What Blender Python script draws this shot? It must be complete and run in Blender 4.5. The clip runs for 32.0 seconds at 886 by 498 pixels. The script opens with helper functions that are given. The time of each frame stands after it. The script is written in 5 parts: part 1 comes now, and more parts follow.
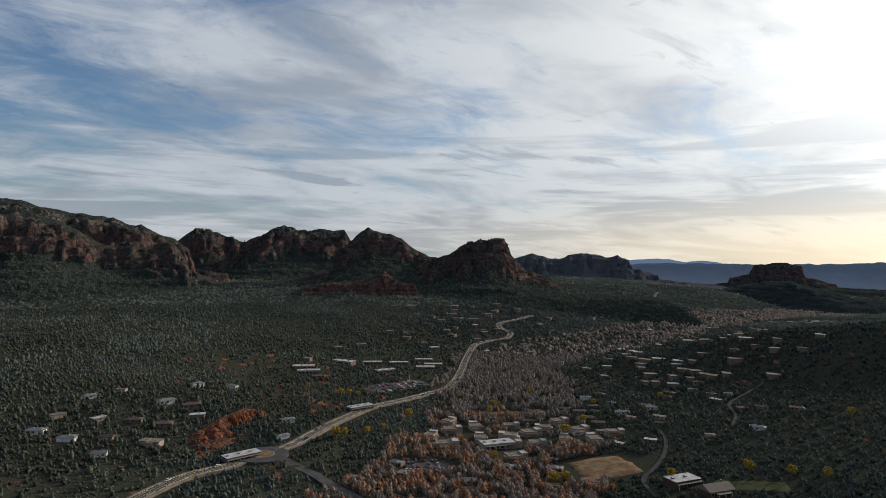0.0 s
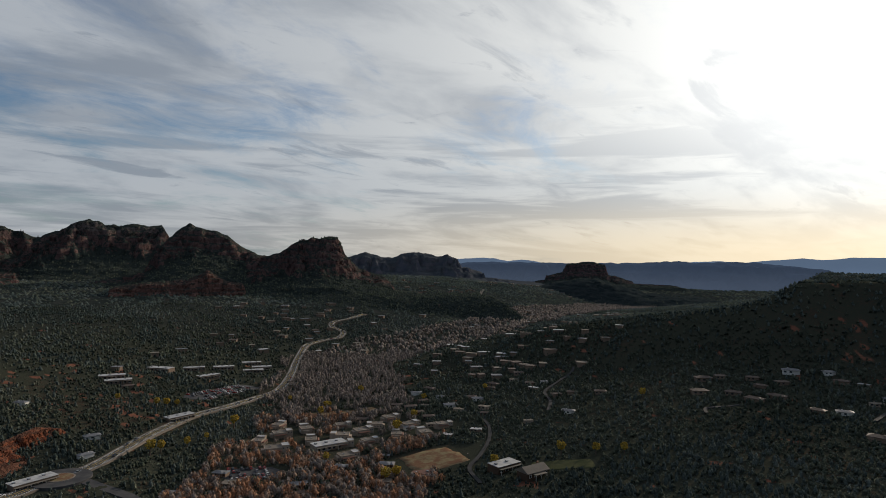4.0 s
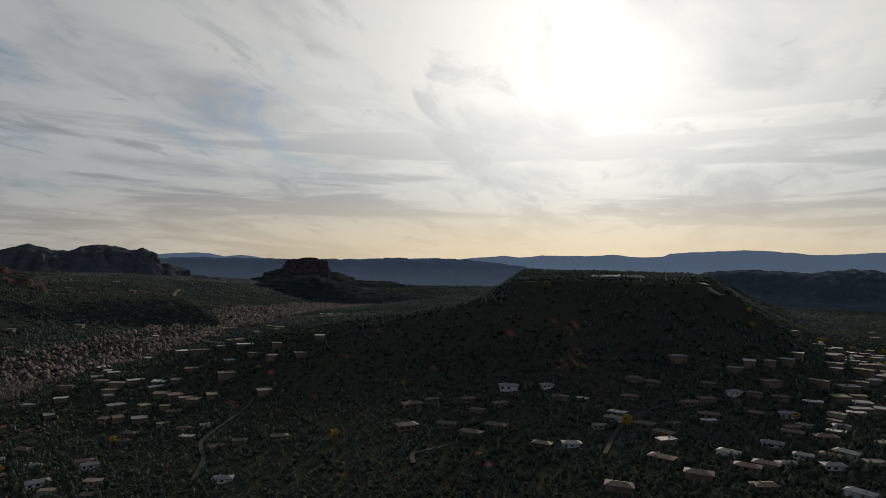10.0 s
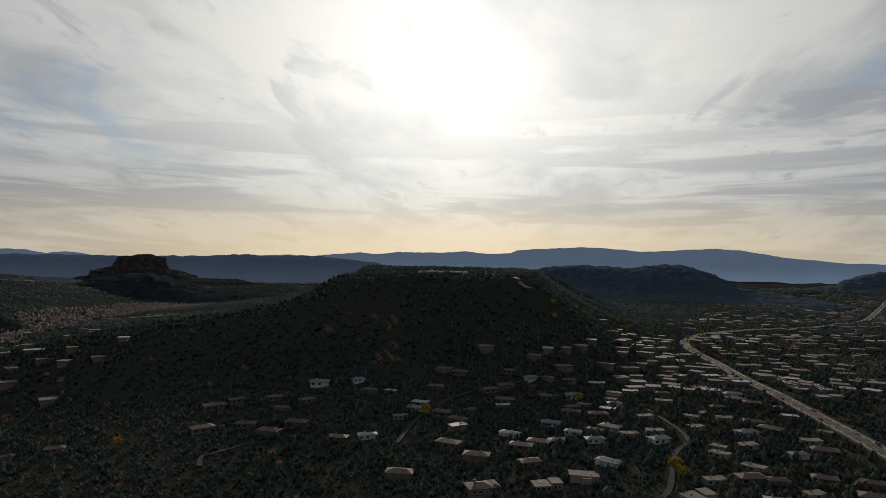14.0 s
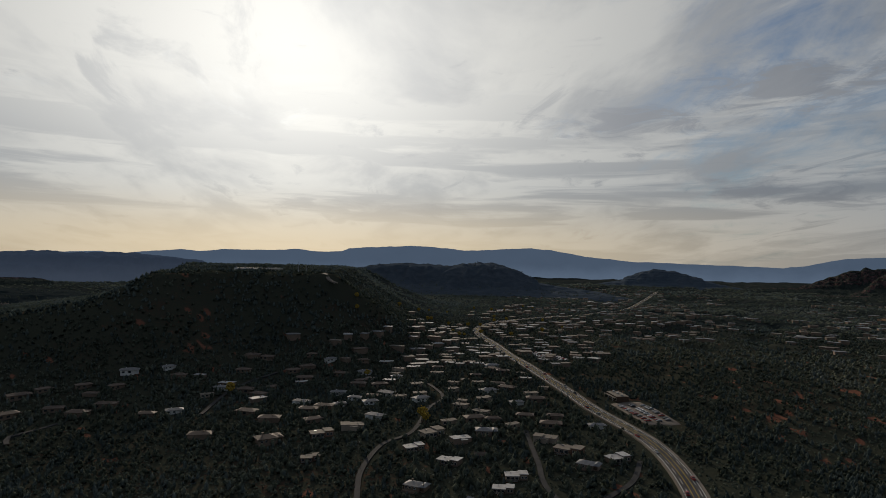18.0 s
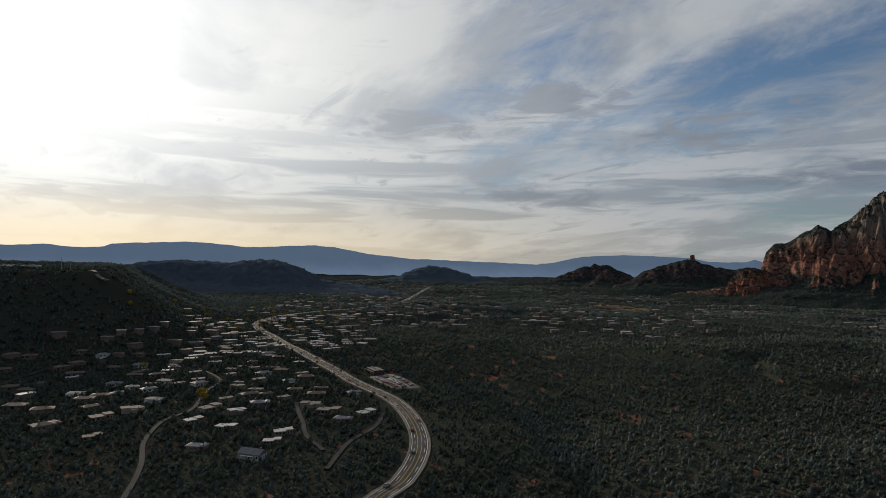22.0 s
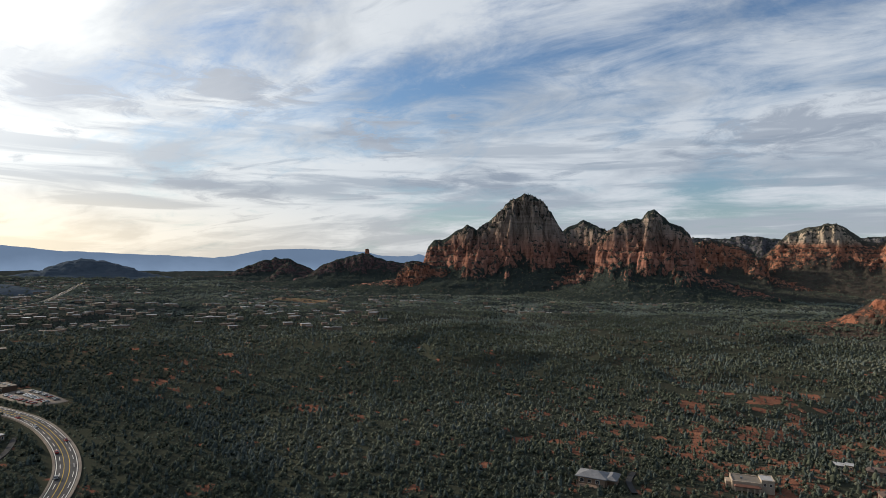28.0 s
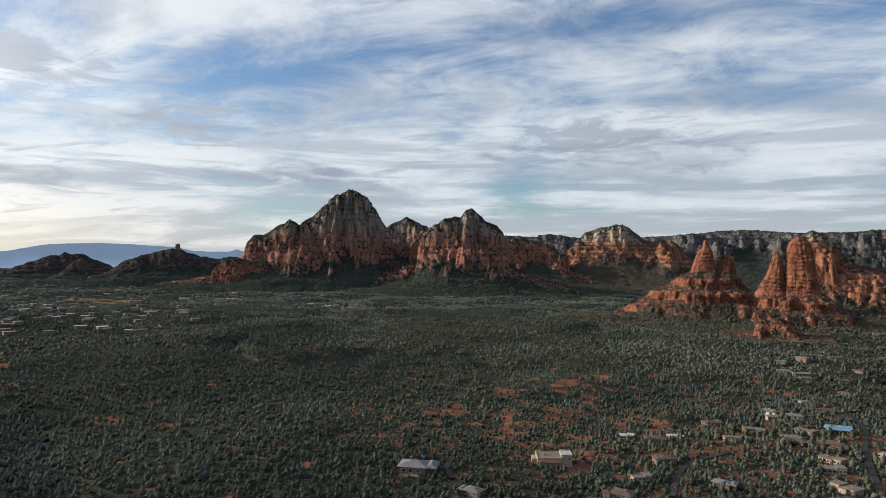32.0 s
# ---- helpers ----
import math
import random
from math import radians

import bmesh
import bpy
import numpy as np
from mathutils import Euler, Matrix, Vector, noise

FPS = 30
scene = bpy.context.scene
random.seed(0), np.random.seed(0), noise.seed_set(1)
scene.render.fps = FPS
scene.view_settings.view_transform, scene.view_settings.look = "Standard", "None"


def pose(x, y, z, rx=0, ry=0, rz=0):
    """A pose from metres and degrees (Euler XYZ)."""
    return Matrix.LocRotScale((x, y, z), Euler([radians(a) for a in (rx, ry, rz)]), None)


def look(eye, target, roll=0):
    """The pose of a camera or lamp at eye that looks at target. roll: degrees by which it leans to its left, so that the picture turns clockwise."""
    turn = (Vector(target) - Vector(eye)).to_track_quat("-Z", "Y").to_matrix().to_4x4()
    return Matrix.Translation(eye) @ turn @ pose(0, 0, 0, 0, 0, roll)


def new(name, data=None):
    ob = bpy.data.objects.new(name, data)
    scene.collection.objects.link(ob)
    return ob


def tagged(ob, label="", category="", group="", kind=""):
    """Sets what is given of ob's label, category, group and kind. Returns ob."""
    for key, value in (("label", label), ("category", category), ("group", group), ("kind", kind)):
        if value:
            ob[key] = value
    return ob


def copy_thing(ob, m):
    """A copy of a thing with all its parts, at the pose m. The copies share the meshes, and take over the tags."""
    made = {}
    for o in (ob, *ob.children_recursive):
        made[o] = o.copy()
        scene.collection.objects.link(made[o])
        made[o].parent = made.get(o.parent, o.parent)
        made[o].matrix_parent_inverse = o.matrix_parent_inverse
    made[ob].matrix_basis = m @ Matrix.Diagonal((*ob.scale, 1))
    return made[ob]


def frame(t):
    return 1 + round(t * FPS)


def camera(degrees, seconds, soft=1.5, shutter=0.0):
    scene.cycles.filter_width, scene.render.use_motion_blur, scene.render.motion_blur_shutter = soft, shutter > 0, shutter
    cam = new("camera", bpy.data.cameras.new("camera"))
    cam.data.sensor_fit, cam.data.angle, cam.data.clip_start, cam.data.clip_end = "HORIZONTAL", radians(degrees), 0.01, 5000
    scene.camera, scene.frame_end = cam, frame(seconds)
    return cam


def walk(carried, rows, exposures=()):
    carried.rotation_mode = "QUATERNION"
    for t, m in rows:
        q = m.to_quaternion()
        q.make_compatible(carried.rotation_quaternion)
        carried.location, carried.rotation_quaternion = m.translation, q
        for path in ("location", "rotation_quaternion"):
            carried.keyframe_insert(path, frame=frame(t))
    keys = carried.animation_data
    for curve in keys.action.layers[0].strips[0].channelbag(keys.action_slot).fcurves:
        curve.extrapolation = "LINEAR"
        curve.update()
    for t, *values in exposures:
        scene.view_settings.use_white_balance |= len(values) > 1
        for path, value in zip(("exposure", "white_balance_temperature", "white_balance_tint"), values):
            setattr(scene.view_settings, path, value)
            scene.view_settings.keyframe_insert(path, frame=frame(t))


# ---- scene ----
# ---- camera ----
cam = camera(72.1, 32.0, soft=0.4)
LIGHT_METER = [(0.0, -0.2, 6250, 10), (4.5, -0.6, 6300, 10), (9.0, -0.95, 6450, 10), (14.0, -0.9, 6500, 10), (19.0, -1.1, 6400, 10), (22.0, -0.68, 6300, 10), (24.0, -0.25, 6300, 10), (26.0, -0.05, 6300, 10), (32.0, 0.3, 6400, 10)]
ROWS = [
    (0.0, -0.0, 0.0, 91.25, -0.8, 0.02),
    (0.5, 0.0, 0.0, 91.25, -0.87, -1.86),
    (1.0, 0.0, 0.0, 91.28, -0.85, -3.82),
    (1.5, 0.0, 0.0, 91.3, -0.88, -5.78),
    (2.0, 0.0, 0.0, 91.32, -0.9, -7.76),
    (2.5, 0.0, 0.0, 91.34, -0.9, -9.75),
    (4.5, 0.0, 0.0, 91.34, -0.9, -17.6),
    (5.0, 2.5, 7.1, 91.33, -0.95, -19.73),
    (5.5, 9.0, 22.5, 91.34, -0.89, -21.87),
    (6.0, 17.7, 39.8, 91.37, -0.92, -24.01),
    (6.5, 27.5, 55.8, 91.39, -0.91, -26.23),
    (7.0, 37.9, 70.1, 91.42, -0.96, -28.41),
    (7.5, 49.0, 83.2, 91.41, -0.98, -30.54),
    (8.0, 60.6, 94.7, 91.42, -1.01, -32.64),
    (8.5, 73.2, 105.5, 91.43, -0.98, -34.79),
    (9.0, 86.1, 115.1, 91.42, -1.07, -36.83),
    (9.5, 99.2, 123.5, 91.43, -1.06, -38.79),
    (10.0, 112.3, 130.9, 91.41, -1.07, -40.65),
    (10.5, 125.5, 137.1, 91.41, -1.0, -42.49),
    (11.0, 129.4, 133.2, 91.39, -0.94, -44.18),
    (11.5, 132.9, 129.5, 91.38, -0.98, -45.78),
    (12.0, 136.7, 126.0, 91.36, -0.91, -47.36),
    (12.5, 139.8, 122.0, 91.36, -0.91, -48.93),
    (13.0, 143.1, 118.0, 91.32, -0.9, -50.52),
    (13.5, 142.5, 111.0, 91.29, -0.92, -52.09),
    (14.0, 136.0, 99.9, 91.31, -0.87, -53.7),
    (14.5, 130.9, 90.6, 91.29, -0.85, -55.35),
    (16.5, 103.7, 53.8, 91.32, -1.01, -62.6),
    (17.0, 95.7, 45.3, 91.33, -1.04, -64.67),
    (17.5, 86.7, 37.1, 91.35, -0.98, -66.84),
    (18.0, 77.7, 29.8, 91.36, -1.0, -69.03),
    (18.5, 67.6, 23.0, 91.38, -1.05, -71.28),
    (19.0, 56.6, 16.7, 91.39, -1.07, -73.61),
    (19.5, 45.4, 11.3, 91.4, -1.03, -76.02),
    (20.0, 33.9, 6.9, 91.39, -1.04, -78.47),
    (20.5, 21.0, 3.3, 91.4, -1.02, -81.02),
    (21.0, 7.9, 0.9, 91.38, -0.93, -83.61),
    (21.5, 0.0, 0.0, 91.38, -0.92, -86.26),
    (22.0, 0.0, 0.0, 91.41, -0.95, -89.0),
    (22.5, 0.0, -0.0, 91.39, -0.93, -91.69),
    (23.0, 0.0, -0.0, 91.36, -0.96, -94.35),
    (23.5, 0.0, -0.0, 91.35, -0.94, -97.04),
    (24.0, 0.0, -0.0, 91.34, -0.91, -99.71),
    (24.5, 0.0, -0.0, 91.35, -0.94, -102.4),
    (25.0, 0.0, -0.0, 91.34, -0.94, -105.05),
    (25.5, 0.0, -0.0, 91.35, -0.98, -107.49),
    (26.0, 0.0, -0.0, 91.35, -0.9, -109.89),
    (26.5, 0.0, -0.0, 91.34, -0.93, -112.21),
    (28.5, 0.0, -0.0, 91.27, -0.95, -120.37),
    (29.0, 0.0, -0.0, 91.26, -0.92, -122.4),
    (29.5, 0.0, -0.0, 91.25, -0.94, -124.46),
    (30.0, 0.0, -0.0, 91.24, -0.96, -126.52),
    (30.5, 0.0, -0.0, 91.23, -0.96, -128.63),
    (31.0, 0.0, -0.0, 91.24, -0.94, -130.72),
    (31.5, 0.0, -0.0, 91.2, -0.98, -132.81),
    (32.0, 0.0, -0.0, 91.19, -0.97, -134.84),
]
EYE = 151.0          # height over the creek
walk(cam, [(t, pose(x, y, EYE, rx, ry, rz)) for t, x, y, rx, ry, rz in ROWS], LIGHT_METER)
# ---- sky and sun ----
SUN_AZ, SUN_EL = radians(54.5), radians(18.5)
SUN_DIR = Vector((math.sin(SUN_AZ) * math.cos(SUN_EL), math.cos(SUN_AZ) * math.cos(SUN_EL), math.sin(SUN_EL)))


def wire(tree, kind, inputs=(), **settings):
    """A node with its settings and its inputs, each a value or another node's output."""
    node = tree.nodes.new(kind)
    for key, value in settings.items():
        setattr(node, key, value)
    for key, value in dict(inputs).items():
        if isinstance(value, bpy.types.NodeSocket):
            tree.links.new(value, node.inputs[key])
        else:
            node.inputs[key].default_value = value
    return node


def calc(tree, op, a, b=0.0, c=None, clamp=False):
    inputs = {0: a, 1: b}
    if c is not None:
        inputs[2] = c
    return wire(tree, "ShaderNodeMath", inputs, operation=op, use_clamp=clamp).outputs[0]


def blend(tree, fac, a, b, mode="MIX"):
    node = wire(tree, "ShaderNodeMix", {0: fac}, data_type="RGBA", blend_type=mode)
    for i, value in ((6, a), (7, b)):
        if isinstance(value, bpy.types.NodeSocket):
            tree.links.new(value, node.inputs[i])
        else:
            node.inputs[i].default_value = (*value, 1.0)
    return node.outputs[2]


def ramp(tree, value, a, b):
    return wire(tree, "ShaderNodeMapRange", {"Value": value, "From Min": a, "From Max": b}, interpolation_type="SMOOTHSTEP").outputs[0]


def make_sky():
    world = bpy.data.worlds.new("sky")
    scene.world = world
    world.use_nodes = True
    t = world.node_tree
    t.nodes.clear()
    way = wire(t, "ShaderNodeTexCoord").outputs["Generated"]
    split = wire(t, "ShaderNodeSeparateXYZ", {0: way})
    x, y, z = split.outputs
    up = calc(t, "MAXIMUM", z, 0.0)
    # clear air
    clear = wire(t, "ShaderNodeTexSky", sky_type="NISHITA", sun_disc=False, sun_elevation=SUN_EL, sun_rotation=SUN_AZ,
                 air_density=1.2, dust_density=0.8, ozone_density=2.0).outputs[0]
    clear = blend(t, 1.0, clear, (0.076, 0.088, 0.107), "MULTIPLY")
    # how near the sun
    toward = wire(t, "ShaderNodeVectorMath", {0: way, 1: tuple(SUN_DIR)}, operation="DOT_PRODUCT").outputs["Value"]
    toward = calc(t, "MAXIMUM", toward, 0.0)
    wide, close, core = calc(t, "POWER", toward, 3.4), calc(t, "POWER", toward, 15.0), calc(t, "POWER", toward, 40.0)
    # cloud sheets lie on a high flat layer, seen in perspective
    flat = calc(t, "ADD", up, 0.17)
    px, py = calc(t, "DIVIDE", x, flat), calc(t, "DIVIDE", y, flat)
    turn = 0.5
    qx = calc(t, "ADD", calc(t, "MULTIPLY", px, math.cos(turn)), calc(t, "MULTIPLY", py, math.sin(turn)))
    qy = calc(t, "SUBTRACT", calc(t, "MULTIPLY", py, math.cos(turn)), calc(t, "MULTIPLY", px, math.sin(turn)))

    def layer(sx, sy, scale, detail, rough, distort, shift):
        at = wire(t, "ShaderNodeCombineXYZ", {0: calc(t, "MULTIPLY", qx, sx), 1: calc(t, "MULTIPLY", qy, sy), 2: shift}).outputs[0]
        return wire(t, "ShaderNodeTexNoise", {"Vector": at, "Scale": scale, "Detail": detail, "Roughness": rough, "Distortion": distort}).outputs["Fac"]
    broad = layer(0.8, 1.0, 0.95, 8.0, 0.54, 0.35, 4.2)
    wisp = layer(0.62, 1.0, 3.2, 12.0, 0.68, 0.6, 1.7)
    dark = layer(0.6, 1.0, 1.7, 7.0, 0.56, 0.4, 9.3)
    cover = calc(t, "ADD", calc(t, "MULTIPLY", broad, 0.62), calc(t, "MULTIPLY", wisp, 0.40))
    cover = calc(t, "ADD", cover, calc(t, "MULTIPLY", wide, 0.16))
    cover = calc(t, "ADD", cover, calc(t, "MULTIPLY", ramp(t, up, 0.30, 0.02), 0.06))
    thick = ramp(t, cover, 0.40, 0.60)
    shade = ramp(t, dark, 0.44, 0.66)
    streak = ramp(t, layer(0.5, 1.25, 3.4, 8.0, 0.6, 0.5, 6.1), 0.55, 0.70)
    shade = calc(t, "MAXIMUM", shade, calc(t, "MULTIPLY", streak, 0.9))
    # long level bars of cloud low over the horizon
    level = wire(t, "ShaderNodeVectorMath", {0: way, 1: (1.3, 1.3, 17.0)}, operation="MULTIPLY").outputs[0]
    bars = wire(t, "ShaderNodeTexNoise", {"Vector": level, "Scale": 2.0, "Detail": 7.0, "Roughness": 0.55, "Distortion": 0.3}).outputs["Fac"]
    bars = calc(t, "MULTIPLY", ramp(t, bars, 0.45, 0.58), ramp(t, up, 0.34, 0.10))
    shade = calc(t, "MAXIMUM", shade, bars)
    # banks of darker, ragged cloud: bearing, height, width, depth in degrees
    around, high = calc(t, "ARCTAN2", x, y), calc(t, "ARCSINE", z)
    rag_at = wire(t, "ShaderNodeVectorMath", {0: way, 1: (5.0, 5.0, 22.0)}, operation="MULTIPLY").outputs[0]
    rag = wire(t, "ShaderNodeTexNoise", {"Vector": rag_at, "Scale": 2.1, "Detail": 9.0, "Roughness": 0.66, "Distortion": 0.7}).outputs["Fac"]
    bank = 0.0
    for az, el, wide_by, deep_by in ((86, 12.6, 9, 2.4), (99, 14.5, 10, 2.6), (98, 6.5, 7, 1.5), (113, 12, 7, 2.5), (150, 11, 12, 2.6), (122, 7.5, 9, 1.6), (60, 5, 11, 1.3)):
        da = calc(t, "DIVIDE", calc(t, "SUBTRACT", around, radians(az)), radians(wide_by))
        de = calc(t, "DIVIDE", calc(t, "SUBTRACT", high, radians(el)), radians(deep_by))
        here = calc(t, "EXPONENT", calc(t, "MULTIPLY", calc(t, "ADD", calc(t, "MULTIPLY", da, da), calc(t, "MULTIPLY", de, de)), -1.0))
        bank = here if bank == 0.0 else calc(t, "MAXIMUM", bank, here)
    bank = ramp(t, calc(t, "ADD", rag, calc(t, "MULTIPLY", bank, 0.27)), 0.60, 0.82)
    wide = calc(t, "MULTIPLY", wide, calc(t, "ADD", 0.62, calc(t, "MULTIPLY", ramp(t, up, 0.02, 0.22), 0.38)))
    lit = blend(t, wide, (0.60, 0.635, 0.672), (1.25, 1.22, 1.12))
    grey = blend(t, wide, (0.24, 0.29, 0.36), (0.66, 0.67, 0.68))
    cloud = blend(t, calc(t, "MULTIPLY", shade, 0.72), lit, grey)
    cloud = blend(t, calc(t, "MULTIPLY", bank, 0.66), cloud, blend(t, wide, (0.22, 0.26, 0.33), (0.58, 0.59, 0.62)))
    rim = calc(t, "ADD", 0.05, calc(t, "POWER", toward, 4.0))
    low = calc(t, "MULTIPLY", ramp(t, up, 0.13, 0.01), rim, clamp=True)
    cloud = blend(t, calc(t, "MULTIPLY", low, 0.9), cloud, (1.50, 1.17, 0.68))
    clear = blend(t, calc(t, "MULTIPLY", ramp(t, up, 0.14, 0.0), 0.6), clear, (0.34, 0.44, 0.52))
    sky = blend(t, calc(t, "MULTIPLY", calc(t, "MAXIMUM", thick, bank), 0.94), clear, cloud)
    glow = wire(t, "ShaderNodeCombineXYZ", {0: 1.0, 1: 0.98, 2: 0.93}).outputs[0]
    near = calc(t, "MULTIPLY", calc(t, "POWER", toward, 9.0), calc(t, "MULTIPLY", ramp(t, up, 0.0, 0.25), 0.26))
    force = calc(t, "ADD", calc(t, "ADD", near, calc(t, "MULTIPLY", close, 0.36)), calc(t, "MULTIPLY", core, 0.34))
    glow = wire(t, "ShaderNodeVectorMath", {0: glow, 3: force}, operation="SCALE").outputs[0]
    sky = blend(t, 1.0, sky, glow, "ADD")
    below = ramp(t, z, 0.0, -0.03)
    sky = blend(t, below, sky, (0.12, 0.13, 0.15))
    back = wire(t, "ShaderNodeBackground", {0: sky, 1: 1.0})
    wire(t, "ShaderNodeOutputWorld", {0: back.outputs[0]})


make_sky()
sun = new("sun", bpy.data.lights.new("sun", "SUN"))
sun.data.energy, sun.data.angle, sun.data.color = 5.0, radians(0.8), (1.0, 0.83, 0.64)
sun.matrix_world = look(SUN_DIR * 100, (0, 0, 0))


# ---- materials ----
def material(name):
    m = bpy.data.materials.new(name)
    m.use_nodes = True
    t = m.node_tree
    t.nodes.clear()
    shader = wire(t, "ShaderNodeBsdfPrincipled", {"Roughness": 0.95, "Specular IOR Level": 0.0})
    wire(t, "ShaderNodeOutputMaterial", {0: shader.outputs[0]})
    return m, t, shader


def texture(t, scale, detail=4.0, rough=0.55, where=None, distort=0.0):
    if where is None:
        where = wire(t, "ShaderNodeNewGeometry").outputs["Position"]
    return wire(t, "ShaderNodeTexNoise", {"Vector": where, "Scale": scale, "Detail": detail, "Roughness": rough, "Distortion": distort}).outputs["Fac"]


def stretched(t, sx, sy, sz):
    at = wire(t, "ShaderNodeNewGeometry").outputs["Position"]
    return wire(t, "ShaderNodeVectorMath", {0: at, 1: (sx, sy, sz)}, operation="MULTIPLY").outputs[0]


def paint(t, shader, colour, bump=None, strength=0.3, distance=0.1):
    if isinstance(colour, bpy.types.NodeSocket):
        t.links.new(colour, shader.inputs["Base Color"])
    else:
        shader.inputs["Base Color"].default_value = (*colour, 1)
    if bump is not None:
        b = wire(t, "ShaderNodeBump", {"Height": bump, "Strength": strength, "Distance": distance})
        t.links.new(b.outputs[0], shader.inputs["Normal"])


def rock(name, low, high, pale, pale_from, pale_to, green=0.6, cool=0.0):
    """Banded sandstone: red ledges, a paler cap above, and brush wherever the slope lets it grow."""
    m, t, s = material(name)
    geo = wire(t, "ShaderNodeNewGeometry")
    sep = wire(t, "ShaderNodeSeparateXYZ", {0: geo.outputs["Position"]})
    wav = texture(t, 0.006, 4.0)
    z = calc(t, "ADD", sep.outputs[2], calc(t, "MULTIPLY", wav, 26.0))
    at = wire(t, "ShaderNodeCombineXYZ", {0: 0.0, 1: 0.0, 2: z}).outputs[0]
    band = texture(t, 0.075, 5.0, 0.75, at)
    c = blend(t, ramp(t, band, 0.36, 0.64), low, high)
    grain = texture(t, 0.05, 8.0, 0.65)
    c = blend(t, ramp(t, grain, 0.3, 0.75), c, blend(t, 1.0, c, (0.62, 0.60, 0.60), "MULTIPLY"))
    cap = ramp(t, calc(t, "ADD", z, calc(t, "MULTIPLY", grain, 22.0)), pale_from + 28, pale_to + 28)
    c = blend(t, cap, c, blend(t, ramp(t, band, 0.4, 0.62), pale, tuple(v * 0.62 for v in pale)))
    streaks = texture(t, 0.05, 6.0, 0.6, stretched(t, 1.0, 1.0, 0.22))
    c = blend(t, calc(t, "MULTIPLY", ramp(t, streaks, 0.5, 0.72), 0.38), c, blend(t, 1.0, c, (0.45, 0.42, 0.42), "MULTIPLY"))
    grown = wire(t, "ShaderNodeAttribute", attribute_name="brush").outputs["Fac"]
    # joints run down the walls, brush sits on whatever lies flat
    joint = calc(t, "ABSOLUTE", calc(t, "SUBTRACT", texture(t, 0.055, 4.0, 0.6, stretched(t, 1.0, 1.0, 0.16)), 0.5))
    joint = ramp(t, joint, 0.022, 0.0)
    ledge = ramp(t, texture(t, 0.42, 4.0, 0.7, at), 0.52, 0.66)
    c = blend(t, calc(t, "MULTIPLY", joint, 0.5), c, blend(t, 1.0, c, (0.30, 0.28, 0.28), "MULTIPLY"))
    c = blend(t, calc(t, "MULTIPLY", ledge, 0.42), c, blend(t, 1.0, c, (0.42, 0.40, 0.40), "MULTIPLY"))
    level = ramp(t, wire(t, "ShaderNodeSeparateXYZ", {0: geo.outputs["Normal"]}).outputs[2], 0.22, 0.72)
    patchy = texture(t, 0.085, 7.0, 0.74)
    grow = calc(t, "ADD", calc(t, "ADD", calc(t, "MULTIPLY", grown, 0.11), calc(t, "MULTIPLY", level, 0.19)), patchy)
    c = blend(t, calc(t, "MULTIPLY", ramp(t, grow, 0.635, 0.70), green), c, (0.034, 0.042, 0.038))
    relief = calc(t, "SUBTRACT", calc(t, "ADD", grain, calc(t, "MULTIPLY", streaks, 0.8)), calc(t, "MULTIPLY", joint, 0.35))
    paint(t, s, c, relief, 1.0, 9.0)
    return m


RED = (0.27, 0.115, 0.075)
RED_LIGHT = (0.38, 0.19, 0.125)
PALE = (0.40, 0.34, 0.26)
MAT_RED = rock("red_sandstone", RED, RED_LIGHT, PALE, 900, 950, 0.95)
MAT_CAP = rock("capped_sandstone", (0.27, 0.125, 0.09), (0.36, 0.19, 0.14), (0.29, 0.235, 0.195), 185, 290, 1.0)
MAT_FIN = rock("bare_red_sandstone", (0.225, 0.095, 0.060), (0.30, 0.142, 0.095), PALE, 900, 950, 0.8)
MAT_CAP_LOW = rock("low_capped_sandstone", RED, RED_LIGHT, PALE, 190, 226, 0.9)
# Southern mountains: brushy sandstone with shade and haze mixed into the colours.
MAT_SOUTH = rock("shaded_brushy_sandstone", (0.088, 0.060, 0.058), (0.14, 0.090, 0.082), (0.15, 0.13, 0.12), 205, 255, 1.0)
MAT_WHITE = rock("white_capped_sandstone", RED, RED_LIGHT, (0.44, 0.37, 0.29), 232, 268, 0.9)
# Far buttes: the red is dulled by haze put into the colour.
MAT_BUTTE = rock("hazy_red_butte", (0.105, 0.072, 0.075), (0.15, 0.095, 0.092), (0.2, 0.15, 0.13), 900, 950, 1.0)
MAT_BENCH = rock("banded_red_bench", (0.14, 0.078, 0.064), (0.22, 0.13, 0.105), (0.2, 0.15, 0.13), 900, 950, 0.8)
# The plateau rim takes its blue-grey from haze mixed into the rock colours.
MAT_RIM = rock("hazy_rim_cliffs", (0.098, 0.088, 0.104), (0.14, 0.122, 0.134), (0.165, 0.158, 0.168), 190, 250, 1.0)


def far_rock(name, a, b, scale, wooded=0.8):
    """A wooded slope behind many kilometres of air, whose blue is in its colours."""
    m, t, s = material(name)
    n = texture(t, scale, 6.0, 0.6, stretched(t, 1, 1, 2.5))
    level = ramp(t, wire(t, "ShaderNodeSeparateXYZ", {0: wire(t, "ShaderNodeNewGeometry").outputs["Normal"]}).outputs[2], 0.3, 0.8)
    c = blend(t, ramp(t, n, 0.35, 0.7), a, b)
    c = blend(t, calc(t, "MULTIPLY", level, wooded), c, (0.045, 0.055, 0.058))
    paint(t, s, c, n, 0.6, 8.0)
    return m


